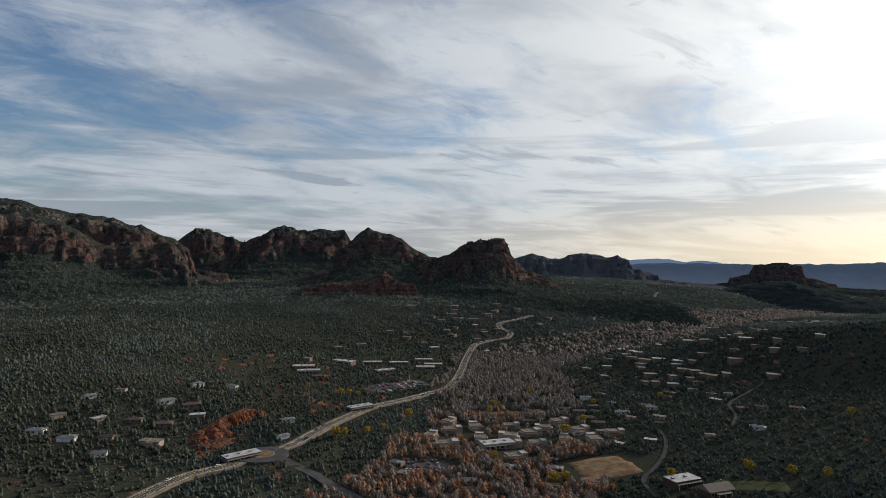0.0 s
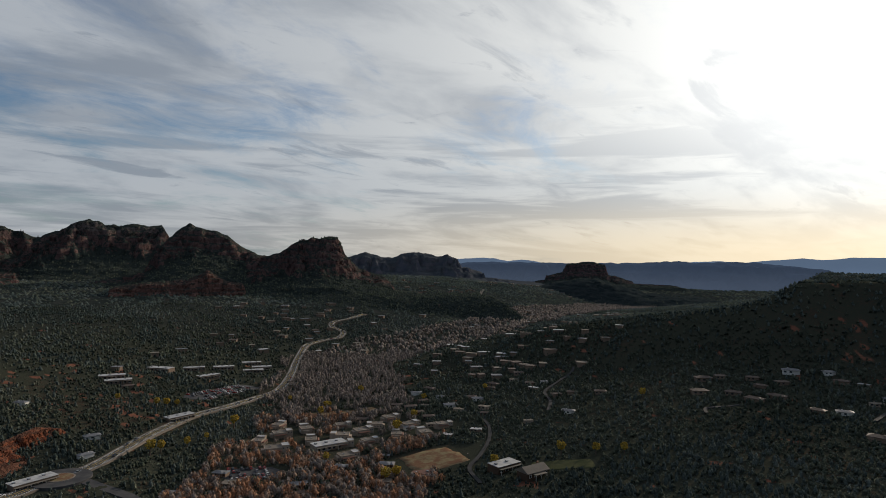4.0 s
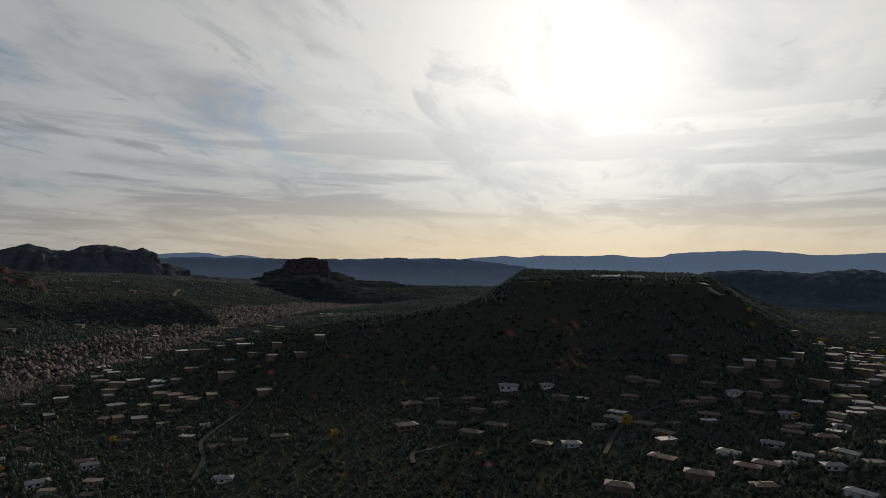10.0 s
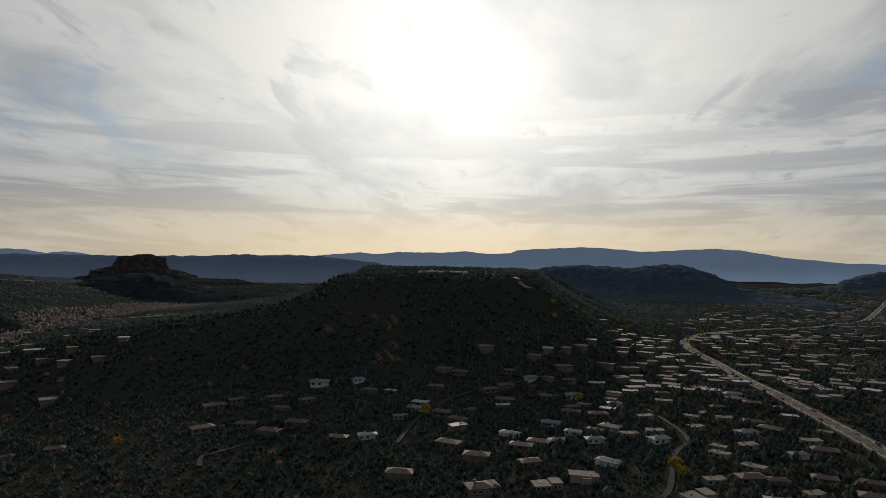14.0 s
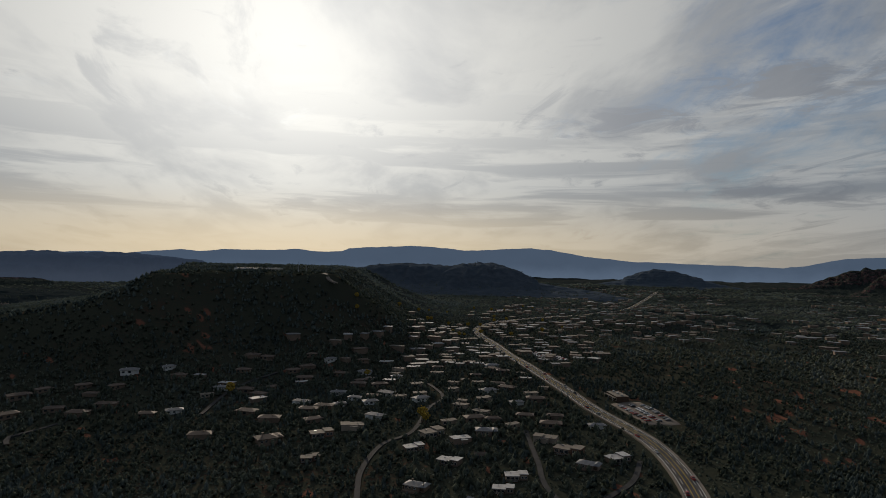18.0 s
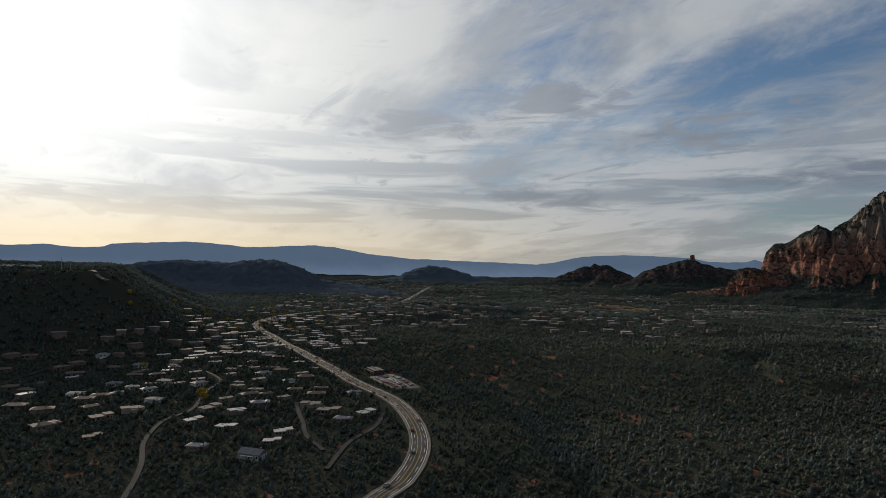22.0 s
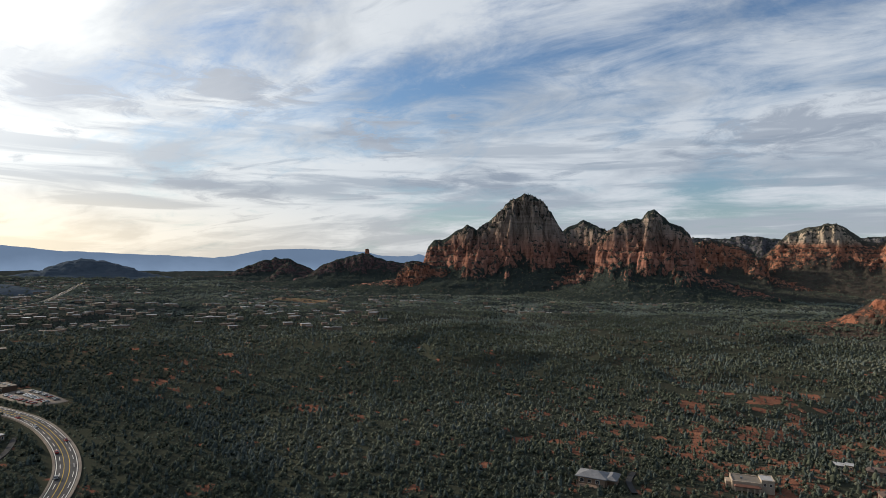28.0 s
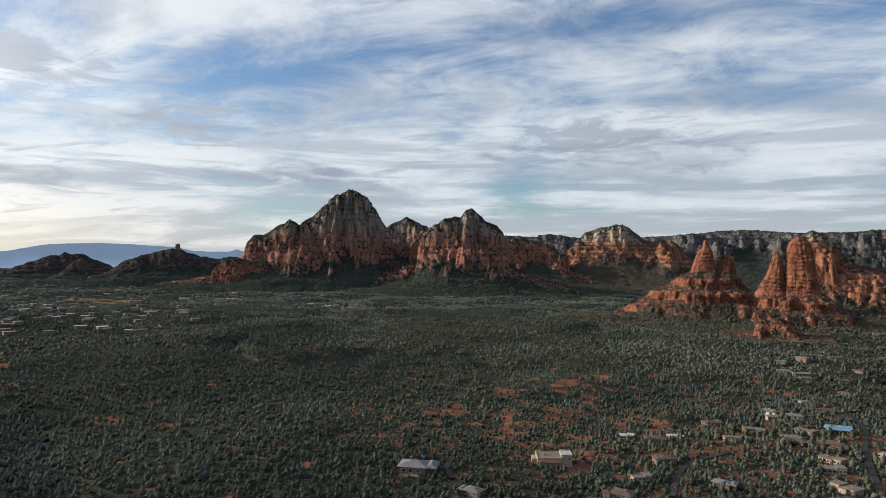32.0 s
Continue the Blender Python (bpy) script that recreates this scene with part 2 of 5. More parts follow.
# Haze blue is painted into these first three colours.
MAT_EAST = far_rock("hazy_sandstone", (0.078, 0.084, 0.108), (0.125, 0.11, 0.122), 0.012, 0.7)
MAT_RANGE = far_rock("hazy_wooded_slope", (0.055, 0.072, 0.092), (0.075, 0.09, 0.11), 0.008, 0.0)
MAT_WOODED = far_rock("hazy_wooded_hill", (0.055, 0.070, 0.088), (0.075, 0.09, 0.108), 0.03, 0.0)
MAT_SCRUB_HILL = far_rock("scrub_hill", (0.018, 0.025, 0.027), (0.032, 0.038, 0.038), 0.03, 0.0)


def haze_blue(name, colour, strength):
    """The last mountains, a backdrop: blue air as emitted colour, paler towards the foot."""
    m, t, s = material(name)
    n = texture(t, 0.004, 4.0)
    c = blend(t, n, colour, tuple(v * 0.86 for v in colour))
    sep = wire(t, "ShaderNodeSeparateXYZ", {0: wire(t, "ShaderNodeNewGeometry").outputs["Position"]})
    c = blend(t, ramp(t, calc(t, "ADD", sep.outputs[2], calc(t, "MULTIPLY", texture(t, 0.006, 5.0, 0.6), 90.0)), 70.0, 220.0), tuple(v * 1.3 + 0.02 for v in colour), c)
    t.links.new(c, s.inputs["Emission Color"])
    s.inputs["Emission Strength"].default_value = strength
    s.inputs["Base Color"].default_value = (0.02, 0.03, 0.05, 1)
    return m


MAT_HAZE = haze_blue("glowing_haze_mountain", (0.135, 0.19, 0.275), 1.0)
MAT_DIM = haze_blue("glowing_dark_haze_mountain", (0.042, 0.058, 0.088), 1.0)


def earth():
    """Red soil, litter and low scrub."""
    m, t, s = material("red_earth")
    big, mid, fine = texture(t, 0.008, 5.0), texture(t, 0.05, 6.0, 0.65), texture(t, 0.45, 5.0, 0.7)
    c = blend(t, ramp(t, mid, 0.35, 0.7), (0.062, 0.034, 0.025), (0.092, 0.052, 0.035))
    c = blend(t, ramp(t, big, 0.44, 0.58), c, (0.040, 0.041, 0.031))
    scrub = calc(t, "ADD", calc(t, "MULTIPLY", fine, 0.5), calc(t, "MULTIPLY", calc(t, "ADD", mid, big), 0.26))
    c = blend(t, ramp(t, scrub, 0.36, 0.49), c, (0.036, 0.039, 0.029))
    open_soil = wire(t, "ShaderNodeAttribute", attribute_name="bare").outputs["Fac"]
    soil = blend(t, ramp(t, calc(t, "ADD", mid, calc(t, "MULTIPLY", fine, 0.5)), 0.6, 0.95), (0.125, 0.056, 0.039), (0.18, 0.085, 0.056))
    c = blend(t, ramp(t, calc(t, "ADD", open_soil, calc(t, "MULTIPLY", fine, 0.6)), 0.62, 0.95), c, soil)
    # far away the plain is closed forest, the crowns' own shade in its colour
    away = wire(t, "ShaderNodeVectorMath", {0: wire(t, "ShaderNodeNewGeometry").outputs["Position"]}, operation="LENGTH").outputs["Value"]
    c = blend(t, ramp(t, away, 800.0, 1500.0), c, blend(t, ramp(t, texture(t, 0.03, 6.0, 0.7), 0.42, 0.62), (0.022, 0.028, 0.027), (0.040, 0.044, 0.041)))
    paint(t, s, c, fine, 0.7, 0.8)
    return m


MAT_EARTH = earth()


def foliage(name, a, b, c):
    m, t, s = material(name)
    tone = wire(t, "ShaderNodeAttribute", attribute_name="tone").outputs["Fac"]
    leaf = texture(t, 1.1, 3.0, 0.7)
    col = blend(t, ramp(t, tone, 0.0, 0.6), a, b)
    col = blend(t, ramp(t, tone, 0.6, 1.0), col, c)
    col = blend(t, ramp(t, leaf, 0.35, 0.7), blend(t, 1.0, col, (0.55, 0.55, 0.55), "MULTIPLY"), col)
    paint(t, s, col, leaf, 1.0, 0.5)
    return m


MAT_JUNIPER = foliage("juniper_foliage", (0.060, 0.071, 0.053), (0.092, 0.106, 0.079), (0.136, 0.147, 0.112))
MAT_CYPRESS = foliage("cypress_foliage", (0.065, 0.083, 0.074), (0.095, 0.117, 0.106), (0.130, 0.152, 0.138))
MAT_BARE = foliage("bare_cottonwood_twigs", (0.225, 0.19, 0.165), (0.275, 0.23, 0.198), (0.33, 0.28, 0.237))
MAT_RUST = foliage("rust_cottonwood_leaves", (0.36, 0.20, 0.125), (0.42, 0.225, 0.13), (0.38, 0.285, 0.215))
MAT_YELLOW = foliage("yellow_cottonwood_leaves", (0.36, 0.24, 0.045), (0.44, 0.30, 0.05), (0.36, 0.28, 0.08))
# ---- the lie of the land ----


def lattice(ix, iy, k):
    h = (ix * 374761393 + iy * 668265263 + k * 974634777) & 0x7FFFFFFF
    h = ((h ^ (h >> 13)) * 1274126177) & 0x7FFFFFFF
    return ((h ^ (h >> 16)) & 0xFFFF) / 32767.5 - 1.0


def value_noise(x, y, k=0):
    x, y = np.asarray(x, float), np.asarray(y, float)
    fx, fy = np.floor(x), np.floor(y)
    ix, iy = fx.astype(np.int64), fy.astype(np.int64)
    u, v = x - fx, y - fy
    u, v = u * u * (3 - 2 * u), v * v * (3 - 2 * v)
    a = lattice(ix, iy, k) * (1 - u) + lattice(ix + 1, iy, k) * u
    b = lattice(ix, iy + 1, k) * (1 - u) + lattice(ix + 1, iy + 1, k) * u
    return a * (1 - v) + b * v


def fbm(x, y, k=0, octaves=4):
    total, amp = 0.0, 0.5
    for i in range(octaves):
        total = total + amp * value_noise(x * 2 ** i, y * 2 ** i, k + i)
        amp *= 0.5
    return total


def smooth(a, b, x):
    t = np.clip((np.asarray(x, float) - a) / (b - a), 0, 1)
    return t * t * (3 - 2 * t)


def along(x, y, line):
    """Distance from (x, y) to a bent line, and the nearest stretch of it as a number 0 to 1."""
    best, where, n = np.full(np.shape(x), 1e9), np.zeros(np.shape(x)), len(line) - 1
    for i in range(n):
        (ax, ay), (bx, by) = line[i][:2], line[i + 1][:2]
        dx, dy = bx - ax, by - ay
        t = np.clip(((x - ax) * dx + (y - ay) * dy) / (dx * dx + dy * dy), 0, 1)
        d = np.hypot(x - ax - t * dx, y - ay - t * dy)
        near = d < best
        best, where = np.where(near, d, best), np.where(near, (i + t) / n, where)
    return best, where


CREEK = [(-218, 50), (-50, 269), (37, 420), (94, 894), (494, 1286), (815, 1565), (1428, 2016)]
MESA_AZ = radians(52.5)
SPUR = [(580, 580), (504, 664), (420, 756), (353, 848)]


# the roads
VALLEY_ROAD = [(-178, 323), (-170, 351), (-157, 384), (-140, 405), (-128, 428), (-115, 444), (-107, 462), (-99, 489), (-88, 528), (-66, 586), (-46, 618),
               (-13, 672), (6, 704), (18, 761), (27, 836), (34, 906), (45, 972), (56, 1018), (86, 1058), (113, 1081), (125, 1122), (109, 1154), (113, 1188), (144, 1218), (185, 1267)]
BRIDGE_ROAD = [(-115, 428), (-99, 413), (-81, 402), (-56, 382), (0, 336), (101, 210), (193, 101), (250, 51)]
WEST_ROAD = [(250, 51), (268, 39), (286, 31), (300, 24), (328, 19), (357, 18), (391, 22), (431, 32), (465, 45), (495, 62), (536, 87), (595, 118), (659, 154), (744, 200), (867, 256), (953, 303), (1028, 333),
             (1101, 340), (1164, 328), (1251, 286), (1378, 210), (1611, 148), (1982, 129), (2740, 103)]
FAR_ROAD = [(380, 1000), (452, 1012), (478, 1060), (470, 1130), (489, 1215), (540, 1330), (545, 1450), (572, 1640), (620, 1760)]
LANES = [[(132, 375), (134, 405), (149, 427), (168, 459), (180, 492), (183, 516)], [(237, 497), (254, 528), (264, 561), (291, 585), (315, 603), (326, 620)],
         [(494, 1376), (536, 1403), (620, 1462), (689, 1541), (661, 1576)], [(236, 150), (268, 149), (296, 155), (325, 165), (359, 181), (401, 190), (431, 184), (490, 197), (529, 201), (588, 244)],
         [(330, 407), (340, 420), (356, 417), (369, 416)], [(416, 338), (452, 355), (477, 364), (512, 370), (544, 368)], [(316, 64), (360, 60), (391, 49), (424, 47)],
         [(124, -274), (135, -306), (137, -329), (129, -365)], [(57, -346), (77, -422), (88, -479), (106, -518)], [(207, -215), (220, -224), (228, -236)], [(459, 118), (419, 104), (400, 97), (372, 88), (345, 72)]]


def road_gap(x, y):
    """How far a place lies from the nearest road's edge."""
    gap = np.full(np.shape(x), 1e9)
    for line, half in [(VALLEY_ROAD, 6.5), (BRIDGE_ROAD, 4.5), (WEST_ROAD, 7.5)] + [(l, 1.6) for l in LANES]:
        gap = np.minimum(gap, along(x, y, line)[0] - half)
    return np.minimum(gap, np.hypot(x + 128, y - 428) - 21)


def bare_ground(x, y):
    """The height of the land with no small bumps."""
    x, y = np.asarray(x, float), np.asarray(y, float)
    far = np.hypot(x, y)
    z = np.full(np.shape(x), 46.0)
    creek, _ = along(x, y, CREEK)
    z = z - 44 * np.exp(-(creek / 252) ** 2)
    # the plain climbs towards the southern buttes
    z = z + 52 * smooth(760, 1930, y) * smooth(1600, 250, x)
    z = z + 18 * smooth(2100, 3800, x) * smooth(2500, 1260, np.abs(y))
    # the wooded table hill, long and flat, with its spur
    r = x * math.sin(MESA_AZ) + y * math.cos(MESA_AZ)
    t = x * math.cos(MESA_AZ) - y * math.sin(MESA_AZ)
    right, left = 99 + 0.22 * (r - 840), -97 - 0.05 * (r - 840)
    out = np.hypot(np.maximum(t - right, np.maximum(left - t, 0)), np.maximum(828 - r, np.maximum(r - 1700, 0))) + 22 * fbm(x / 140, y / 140, 31)
    slope = np.clip(out / 190, 0, 1)
    table = 90 * (1 - slope) ** 1.5
    spur, k = along(x, y, SPUR)
    shoulder = (66 - 48 * k) * np.exp(-(spur / 115) ** 2)
    z = z + np.log(np.exp(table / 9) + np.exp(shoulder / 9) - 1) * 9 + 3.5 * fbm(x / 76, y / 76, 5) * (slope < 1)
    return z + 8 * fbm(x / 350, y / 350, 11) * smooth(250, 760, far)


ROUND_Z = float(bare_ground(-124, 428))


def draws(x, y):
    return np.abs(fbm(x / 220 + 3.1, y / 220, 17))


def ground(x, y):
    """The height of the land with gullies and banks."""
    x, y = np.asarray(x, float), np.asarray(y, float)
    gap = road_gap(x, y)
    wild = smooth(50, 220, np.hypot(x - 50, y - 520)) * smooth(-70, -270, y - 0.25 * x)
    flat = smooth(62, 24, np.hypot(x + 124, y - 428))
    z = bare_ground(x, y) * (1 - flat) + ROUND_Z * flat + (9 * fbm(x / 150, y / 150, 37, 2) - 9 * smooth(0.26, 0.0, draws(x, y))) * wild * smooth(0, 80, gap)
    calm = smooth(7, 30, gap)
    return z + calm * (2.0 * fbm(x / 40, y / 40, 23) + 0.5 * fbm(x / 9, y / 9, 29))


def barren(x, y):
    """Where the red soil lies open: on the southern spur, on cut slopes, and in small spots."""
    x, y = np.asarray(x, float), np.asarray(y, float)
    spot = 0.45 * fbm(x / 24, y / 24, 83) + 1.0 * fbm(x / 8, y / 8, 85)
    home = np.exp(-((x - 170) ** 2 + (y + 380) ** 2) / 235.0 ** 2)
    spur = home + 0.5 * np.exp(-((x + 160) ** 2 + (y - 640) ** 2) / 120.0 ** 2) + 0.5 * np.exp(-((x - 640) ** 2 + (y + 40) ** 2) / 150.0 ** 2) + 0.26 * np.exp(-((x - 585) ** 2 + (y - 440) ** 2) / 85.0 ** 2)
    return np.maximum(smooth(0.08, 0.40, spot + 0.58 * spur - 0.33), 0.45 * home * smooth(-0.3, 0.2, spot))


# ---- ground sheet ----
def mesh_from(name, verts, faces, mats, smooth_faces=True, tone=None):
    """A mesh of triangles or quads from arrays."""
    verts, faces = np.asarray(verts, np.float32), np.asarray(faces, np.int32)
    me = bpy.data.meshes.new(name)
    n, k = faces.shape
    me.vertices.add(len(verts))
    me.vertices.foreach_set("co", verts.ravel())
    me.loops.add(n * k)
    me.loops.foreach_set("vertex_index", faces.ravel())
    me.polygons.add(n)
    me.polygons.foreach_set("loop_start", np.arange(0, n * k, k, dtype=np.int32))
    me.polygons.foreach_set("use_smooth", np.full(n, smooth_faces))
    me.update(calc_edges=True)
    if tone is not None:
        me.attributes.new("tone", "FLOAT", "POINT").data.foreach_set("value", np.asarray(tone, np.float32))
    for m in (mats if isinstance(mats, (list, tuple)) else [mats]):
        me.materials.append(m)
    return me


def grid_faces(rows, cols, wrap=False):
    i, j = np.meshgrid(np.arange(rows - 1), np.arange(cols if wrap else cols - 1), indexing="ij")
    i, j = i.ravel(), j.ravel()
    k = (j + 1) % cols
    return np.stack([i * cols + j, i * cols + k, (i + 1) * cols + k, (i + 1) * cols + j], 1)


def ball(level):
    if level == 0:
        v = np.array([(0, 0, 1), (1, 0, 0), (0, 1, 0), (-1, 0, 0), (0, -1, 0), (0, 0, -1)], float)
        return v, np.array([(0, 1, 2), (0, 2, 3), (0, 3, 4), (0, 4, 1), (5, 2, 1), (5, 3, 2), (5, 4, 3), (5, 1, 4)])
    bm = bmesh.new()
    bmesh.ops.create_icosphere(bm, subdivisions=level, radius=1.0)
    v = np.array([p.co for p in bm.verts])
    f = np.array([[p.index for p in q.verts] for q in bm.faces])
    bm.free()
    return v, f


def build_ground():
    ring = np.concatenate([np.linspace(0, 220, 12), 220 * (4990 / 220) ** (np.arange(1, 236) / 235)])
    turn = np.radians(np.concatenate([np.linspace(-42, 178, 470, endpoint=False), np.linspace(178, 318, 60, endpoint=False)]))
    a, r = np.meshgrid(turn, ring)
    x, y = r * np.sin(a), r * np.cos(a)
    v = np.stack([x, y, ground(x, y)], -1).reshape(-1, 3)
    me = mesh_from("ground", v, grid_faces(len(ring), len(turn), True)[:, ::-1], MAT_EARTH)
    me.attributes.new("bare", "FLOAT", "POINT").data.foreach_set("value", barren(x, y).astype(np.float32).ravel())
    tagged(new("ground", me), "rolling red earth with low scrub under woodland", "ground", kind="structure")


build_ground()


# ---- buttes and ridges ----
BRUSH = []


def massif(name, label, category, az, dist, stations, foot, front, back, mat, talus=0.5, crown=0.16, step=22.0, flute=1.0, seed=1, nu=190, nv=130, trees=0.0, cap=0.22, grounded=True):
    """A butte or ridge: summit heights along a line square to the bearing az; below them a rounded cap, two tiers of cliff
    cut by gullies, and a long debris slope with ledges that runs out into the plain."""
    u0, u1 = stations[0][0], stations[-1][0]
    pad = (0.75 if grounded else 0.25) * front
    u = np.linspace(u0 - pad, u1 + pad, nu)
    hi = np.interp(u, [s[0] for s in stations], [s[1] for s in stations])
    side = np.clip(np.maximum(u0 - u, u - u1), 0, None) / pad
    hi = hi + 6 * fbm(u / 22.0, u * 0 + seed, seed, 4) * (hi > foot + 20) * min(1.0, front / 150)
    hi = np.where(side > 0, foot + (hi - foot) * (talus * 0.86) * np.maximum(1 - side, 0) ** 1.5, hi)
    wide = max(3, int(nu * 0.2)) | 1
    window = np.hanning(wide + 2)[1:-1]
    soft = np.convolve(np.pad(hi, wide // 2, mode="edge"), window / window.sum(), "valid")
    soft = np.minimum(soft, hi + 0.25 * (soft - hi))
    w1 = (np.linspace(0, 1, nv - nv // 7) ** 1.15)[::-1]
    w1 = np.concatenate([w1, np.linspace(0, 1, nv // 7 + 1)[1:]])
    ahead = np.arange(len(w1)) < nv - nv // 7
    uu, w = np.meshgrid(u, w1)
    near_side = np.broadcast_to(ahead[:, None], w.shape)
    top, base = np.broadcast_to(hi, w.shape), np.broadcast_to(soft, w.shape)
    v = w * np.where(near_side, front, -back)
    big = min(1.0, max(0.10, front / 340))
    # gullies bite back into the face and buttresses stand out between them
    grow = smooth(0.0, 0.16, w)
    bend = uu + 26 * big * fbm(uu / (46 * big), v / (50 * big), seed + 2, 2)
    gully = fbm(bend / (110 * big) + seed * 1.7, v / (260 * big) + seed, seed + 5, 3)
    crack = np.abs(fbm(bend / (40 * big) + 9.1, v / (90 * big), seed + 7, 3))
    chip = fbm(uu / (15 * big), v / (15 * big), seed + 8, 4)
    lean = 0.40 * gully + 0.34 * (0.16 - crack) - 0.10 * chip
    sw = w + grow * flute * lean
    low = w + grow * flute * (0.9 * lean + 0.16 * fbm(bend / (60 * big) + 4.4, v / (400 * big), seed + 15, 2))
    capped = 1 - cap * np.clip(sw / crown, 0, 1) ** 1.2
    upper = np.clip((crown + 0.12 - sw) / 0.12, 0, 1)
    lower = np.clip((crown + 0.30 - low) / 0.16, 0, 1)
    fall = np.clip(capped * (0.46 * upper + 0.54 * lower), 0, 1)
    run = np.clip(w, 0, 1)
    apron = (base - foot) * talus * (1 - run) ** 1.3 * (1 - 0.16 * np.clip(gully, -1, 1) * smooth(0.2, 0.5, w))
    rise = np.maximum(top - foot - apron, 0)
    z = foot + apron + rise * fall
    # hard beds stand out as ledges on cliff and debris alike
    bed = (z + 9 * fbm(uu / 170, v / 170, seed + 11)) / step
    tread = np.floor(bed) + smooth(0.30, 0.62, bed - np.floor(bed)) - bed
    fine = (z + 5 * fbm(uu / 90, v / 90, seed + 12)) / (step * 0.36)
    minor = np.floor(fine) + smooth(0.3, 0.7, fine - np.floor(fine)) - fine
    rugged = smooth(0.03, 0.16, w) * smooth(1.0, 0.8, w)
    patch = smooth(-0.15, 0.25, fbm(uu / (80 * big), v / (80 * big), seed + 17, 2))
    z = z + rugged * (0.62 * tread * step * (0.35 + 0.65 * patch) + 0.5 * minor * step * 0.36)
    z = z + smooth(0.0, 0.03, w) * big * (5.0 * fbm(uu / (17 * big), v / (17 * big), seed + 13) + 2.0 * fbm(uu / (5 * big), v / (5 * big), seed + 14, 2))
    z = np.where(near_side, np.minimum(z, top + 2), foot + (top - foot) * (1 - w) ** 1.1)
    # plants take hold on the debris slope and, thinly, on the top
    bare = smooth(0.02, 0.25, fall)
    brush = np.maximum(1.15 * (1 - bare) * smooth(crown, crown + 0.2, w), 0.8 * smooth(crown, crown * 0.3, sw))
    e_r, e_t = (math.sin(radians(az)), math.cos(radians(az))), (math.cos(radians(az)), -math.sin(radians(az)))
    # ledges overhang a little
    d = dist - v - np.where(near_side, rugged * smooth(0.02, 0.3, fall) * (0.55 * tread * step + 0.5 * minor * step * 0.36), 0)
    x, y = d * e_r[0] + uu * e_t[0], d * e_r[1] + uu * e_t[1]
    if grounded:
        out = smooth(0.72, 1.0, np.maximum(w, np.broadcast_to(side, w.shape)))
        z = z * (1 - out) + (ground(x, y) - 3.0) * out
    me = mesh_from(name, np.stack([x, y, z], -1).reshape(-1, 3), grid_faces(len(w1), len(u)), mat)
    me.attributes.new("brush", "FLOAT", "POINT").data.foreach_set("value", np.asarray(brush, np.float32).ravel())
    if trees:
        pick = np.random.default_rng(seed).uniform(size=x.shape) < trees * brush * near_side * (w > 0.14) * (z > ground(x, y) - 1) * (w < 0.97)
        BRUSH.append(np.stack([x[pick], y[pick], z[pick]], 1))
    return tagged(new(name, me), label, category, kind="structure")


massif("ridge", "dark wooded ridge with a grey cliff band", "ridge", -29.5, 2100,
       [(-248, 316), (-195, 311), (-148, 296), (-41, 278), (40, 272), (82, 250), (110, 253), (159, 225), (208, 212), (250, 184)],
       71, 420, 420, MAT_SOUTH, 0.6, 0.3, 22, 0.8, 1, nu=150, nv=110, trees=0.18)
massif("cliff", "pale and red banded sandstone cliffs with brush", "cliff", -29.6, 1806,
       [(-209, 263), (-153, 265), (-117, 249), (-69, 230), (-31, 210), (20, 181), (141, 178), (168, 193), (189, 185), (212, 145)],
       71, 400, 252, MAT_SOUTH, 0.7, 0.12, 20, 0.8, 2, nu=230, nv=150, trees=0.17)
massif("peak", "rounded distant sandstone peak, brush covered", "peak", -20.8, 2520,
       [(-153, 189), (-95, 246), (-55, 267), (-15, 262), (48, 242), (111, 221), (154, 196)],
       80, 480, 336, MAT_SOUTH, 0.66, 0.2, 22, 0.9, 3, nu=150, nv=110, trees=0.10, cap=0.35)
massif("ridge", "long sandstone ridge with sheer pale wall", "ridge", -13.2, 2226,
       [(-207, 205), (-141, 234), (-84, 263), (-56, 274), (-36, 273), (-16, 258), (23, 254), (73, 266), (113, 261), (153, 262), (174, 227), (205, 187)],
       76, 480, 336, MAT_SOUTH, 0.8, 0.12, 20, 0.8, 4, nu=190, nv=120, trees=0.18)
massif("butte", "shade-dark red sandstone butte with stepped ledges", "butte", -5.0, 1806,
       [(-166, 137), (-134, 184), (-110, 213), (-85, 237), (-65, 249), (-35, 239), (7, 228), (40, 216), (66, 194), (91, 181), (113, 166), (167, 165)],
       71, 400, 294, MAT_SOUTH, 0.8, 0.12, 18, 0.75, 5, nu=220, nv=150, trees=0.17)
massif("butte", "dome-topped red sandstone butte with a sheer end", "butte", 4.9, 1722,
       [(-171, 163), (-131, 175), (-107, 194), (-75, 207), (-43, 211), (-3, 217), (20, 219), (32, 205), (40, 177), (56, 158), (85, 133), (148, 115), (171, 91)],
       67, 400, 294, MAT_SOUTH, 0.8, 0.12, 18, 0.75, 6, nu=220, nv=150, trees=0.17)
massif("rock_bench", "low red slickrock bench with fluted edge", "rock bench", -7.7, 1470,
       [(-137, 89), (-104, 95), (15, 108), (45, 122), (56, 132), (69, 120), (97, 104), (131, 97), (138, 74)],
       60, 110, 134, MAT_BENCH, 0.4, 0.34, 10, 0.4, 7, nu=190, nv=100, trees=0.05, cap=0.16)
massif("ridge", "far sandstone ridge coloured with blue haze", "ridge", 12.4, 2856,
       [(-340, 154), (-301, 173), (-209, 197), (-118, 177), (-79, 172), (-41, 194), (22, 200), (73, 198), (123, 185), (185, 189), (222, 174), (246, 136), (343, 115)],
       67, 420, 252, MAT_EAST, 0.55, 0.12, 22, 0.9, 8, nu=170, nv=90)
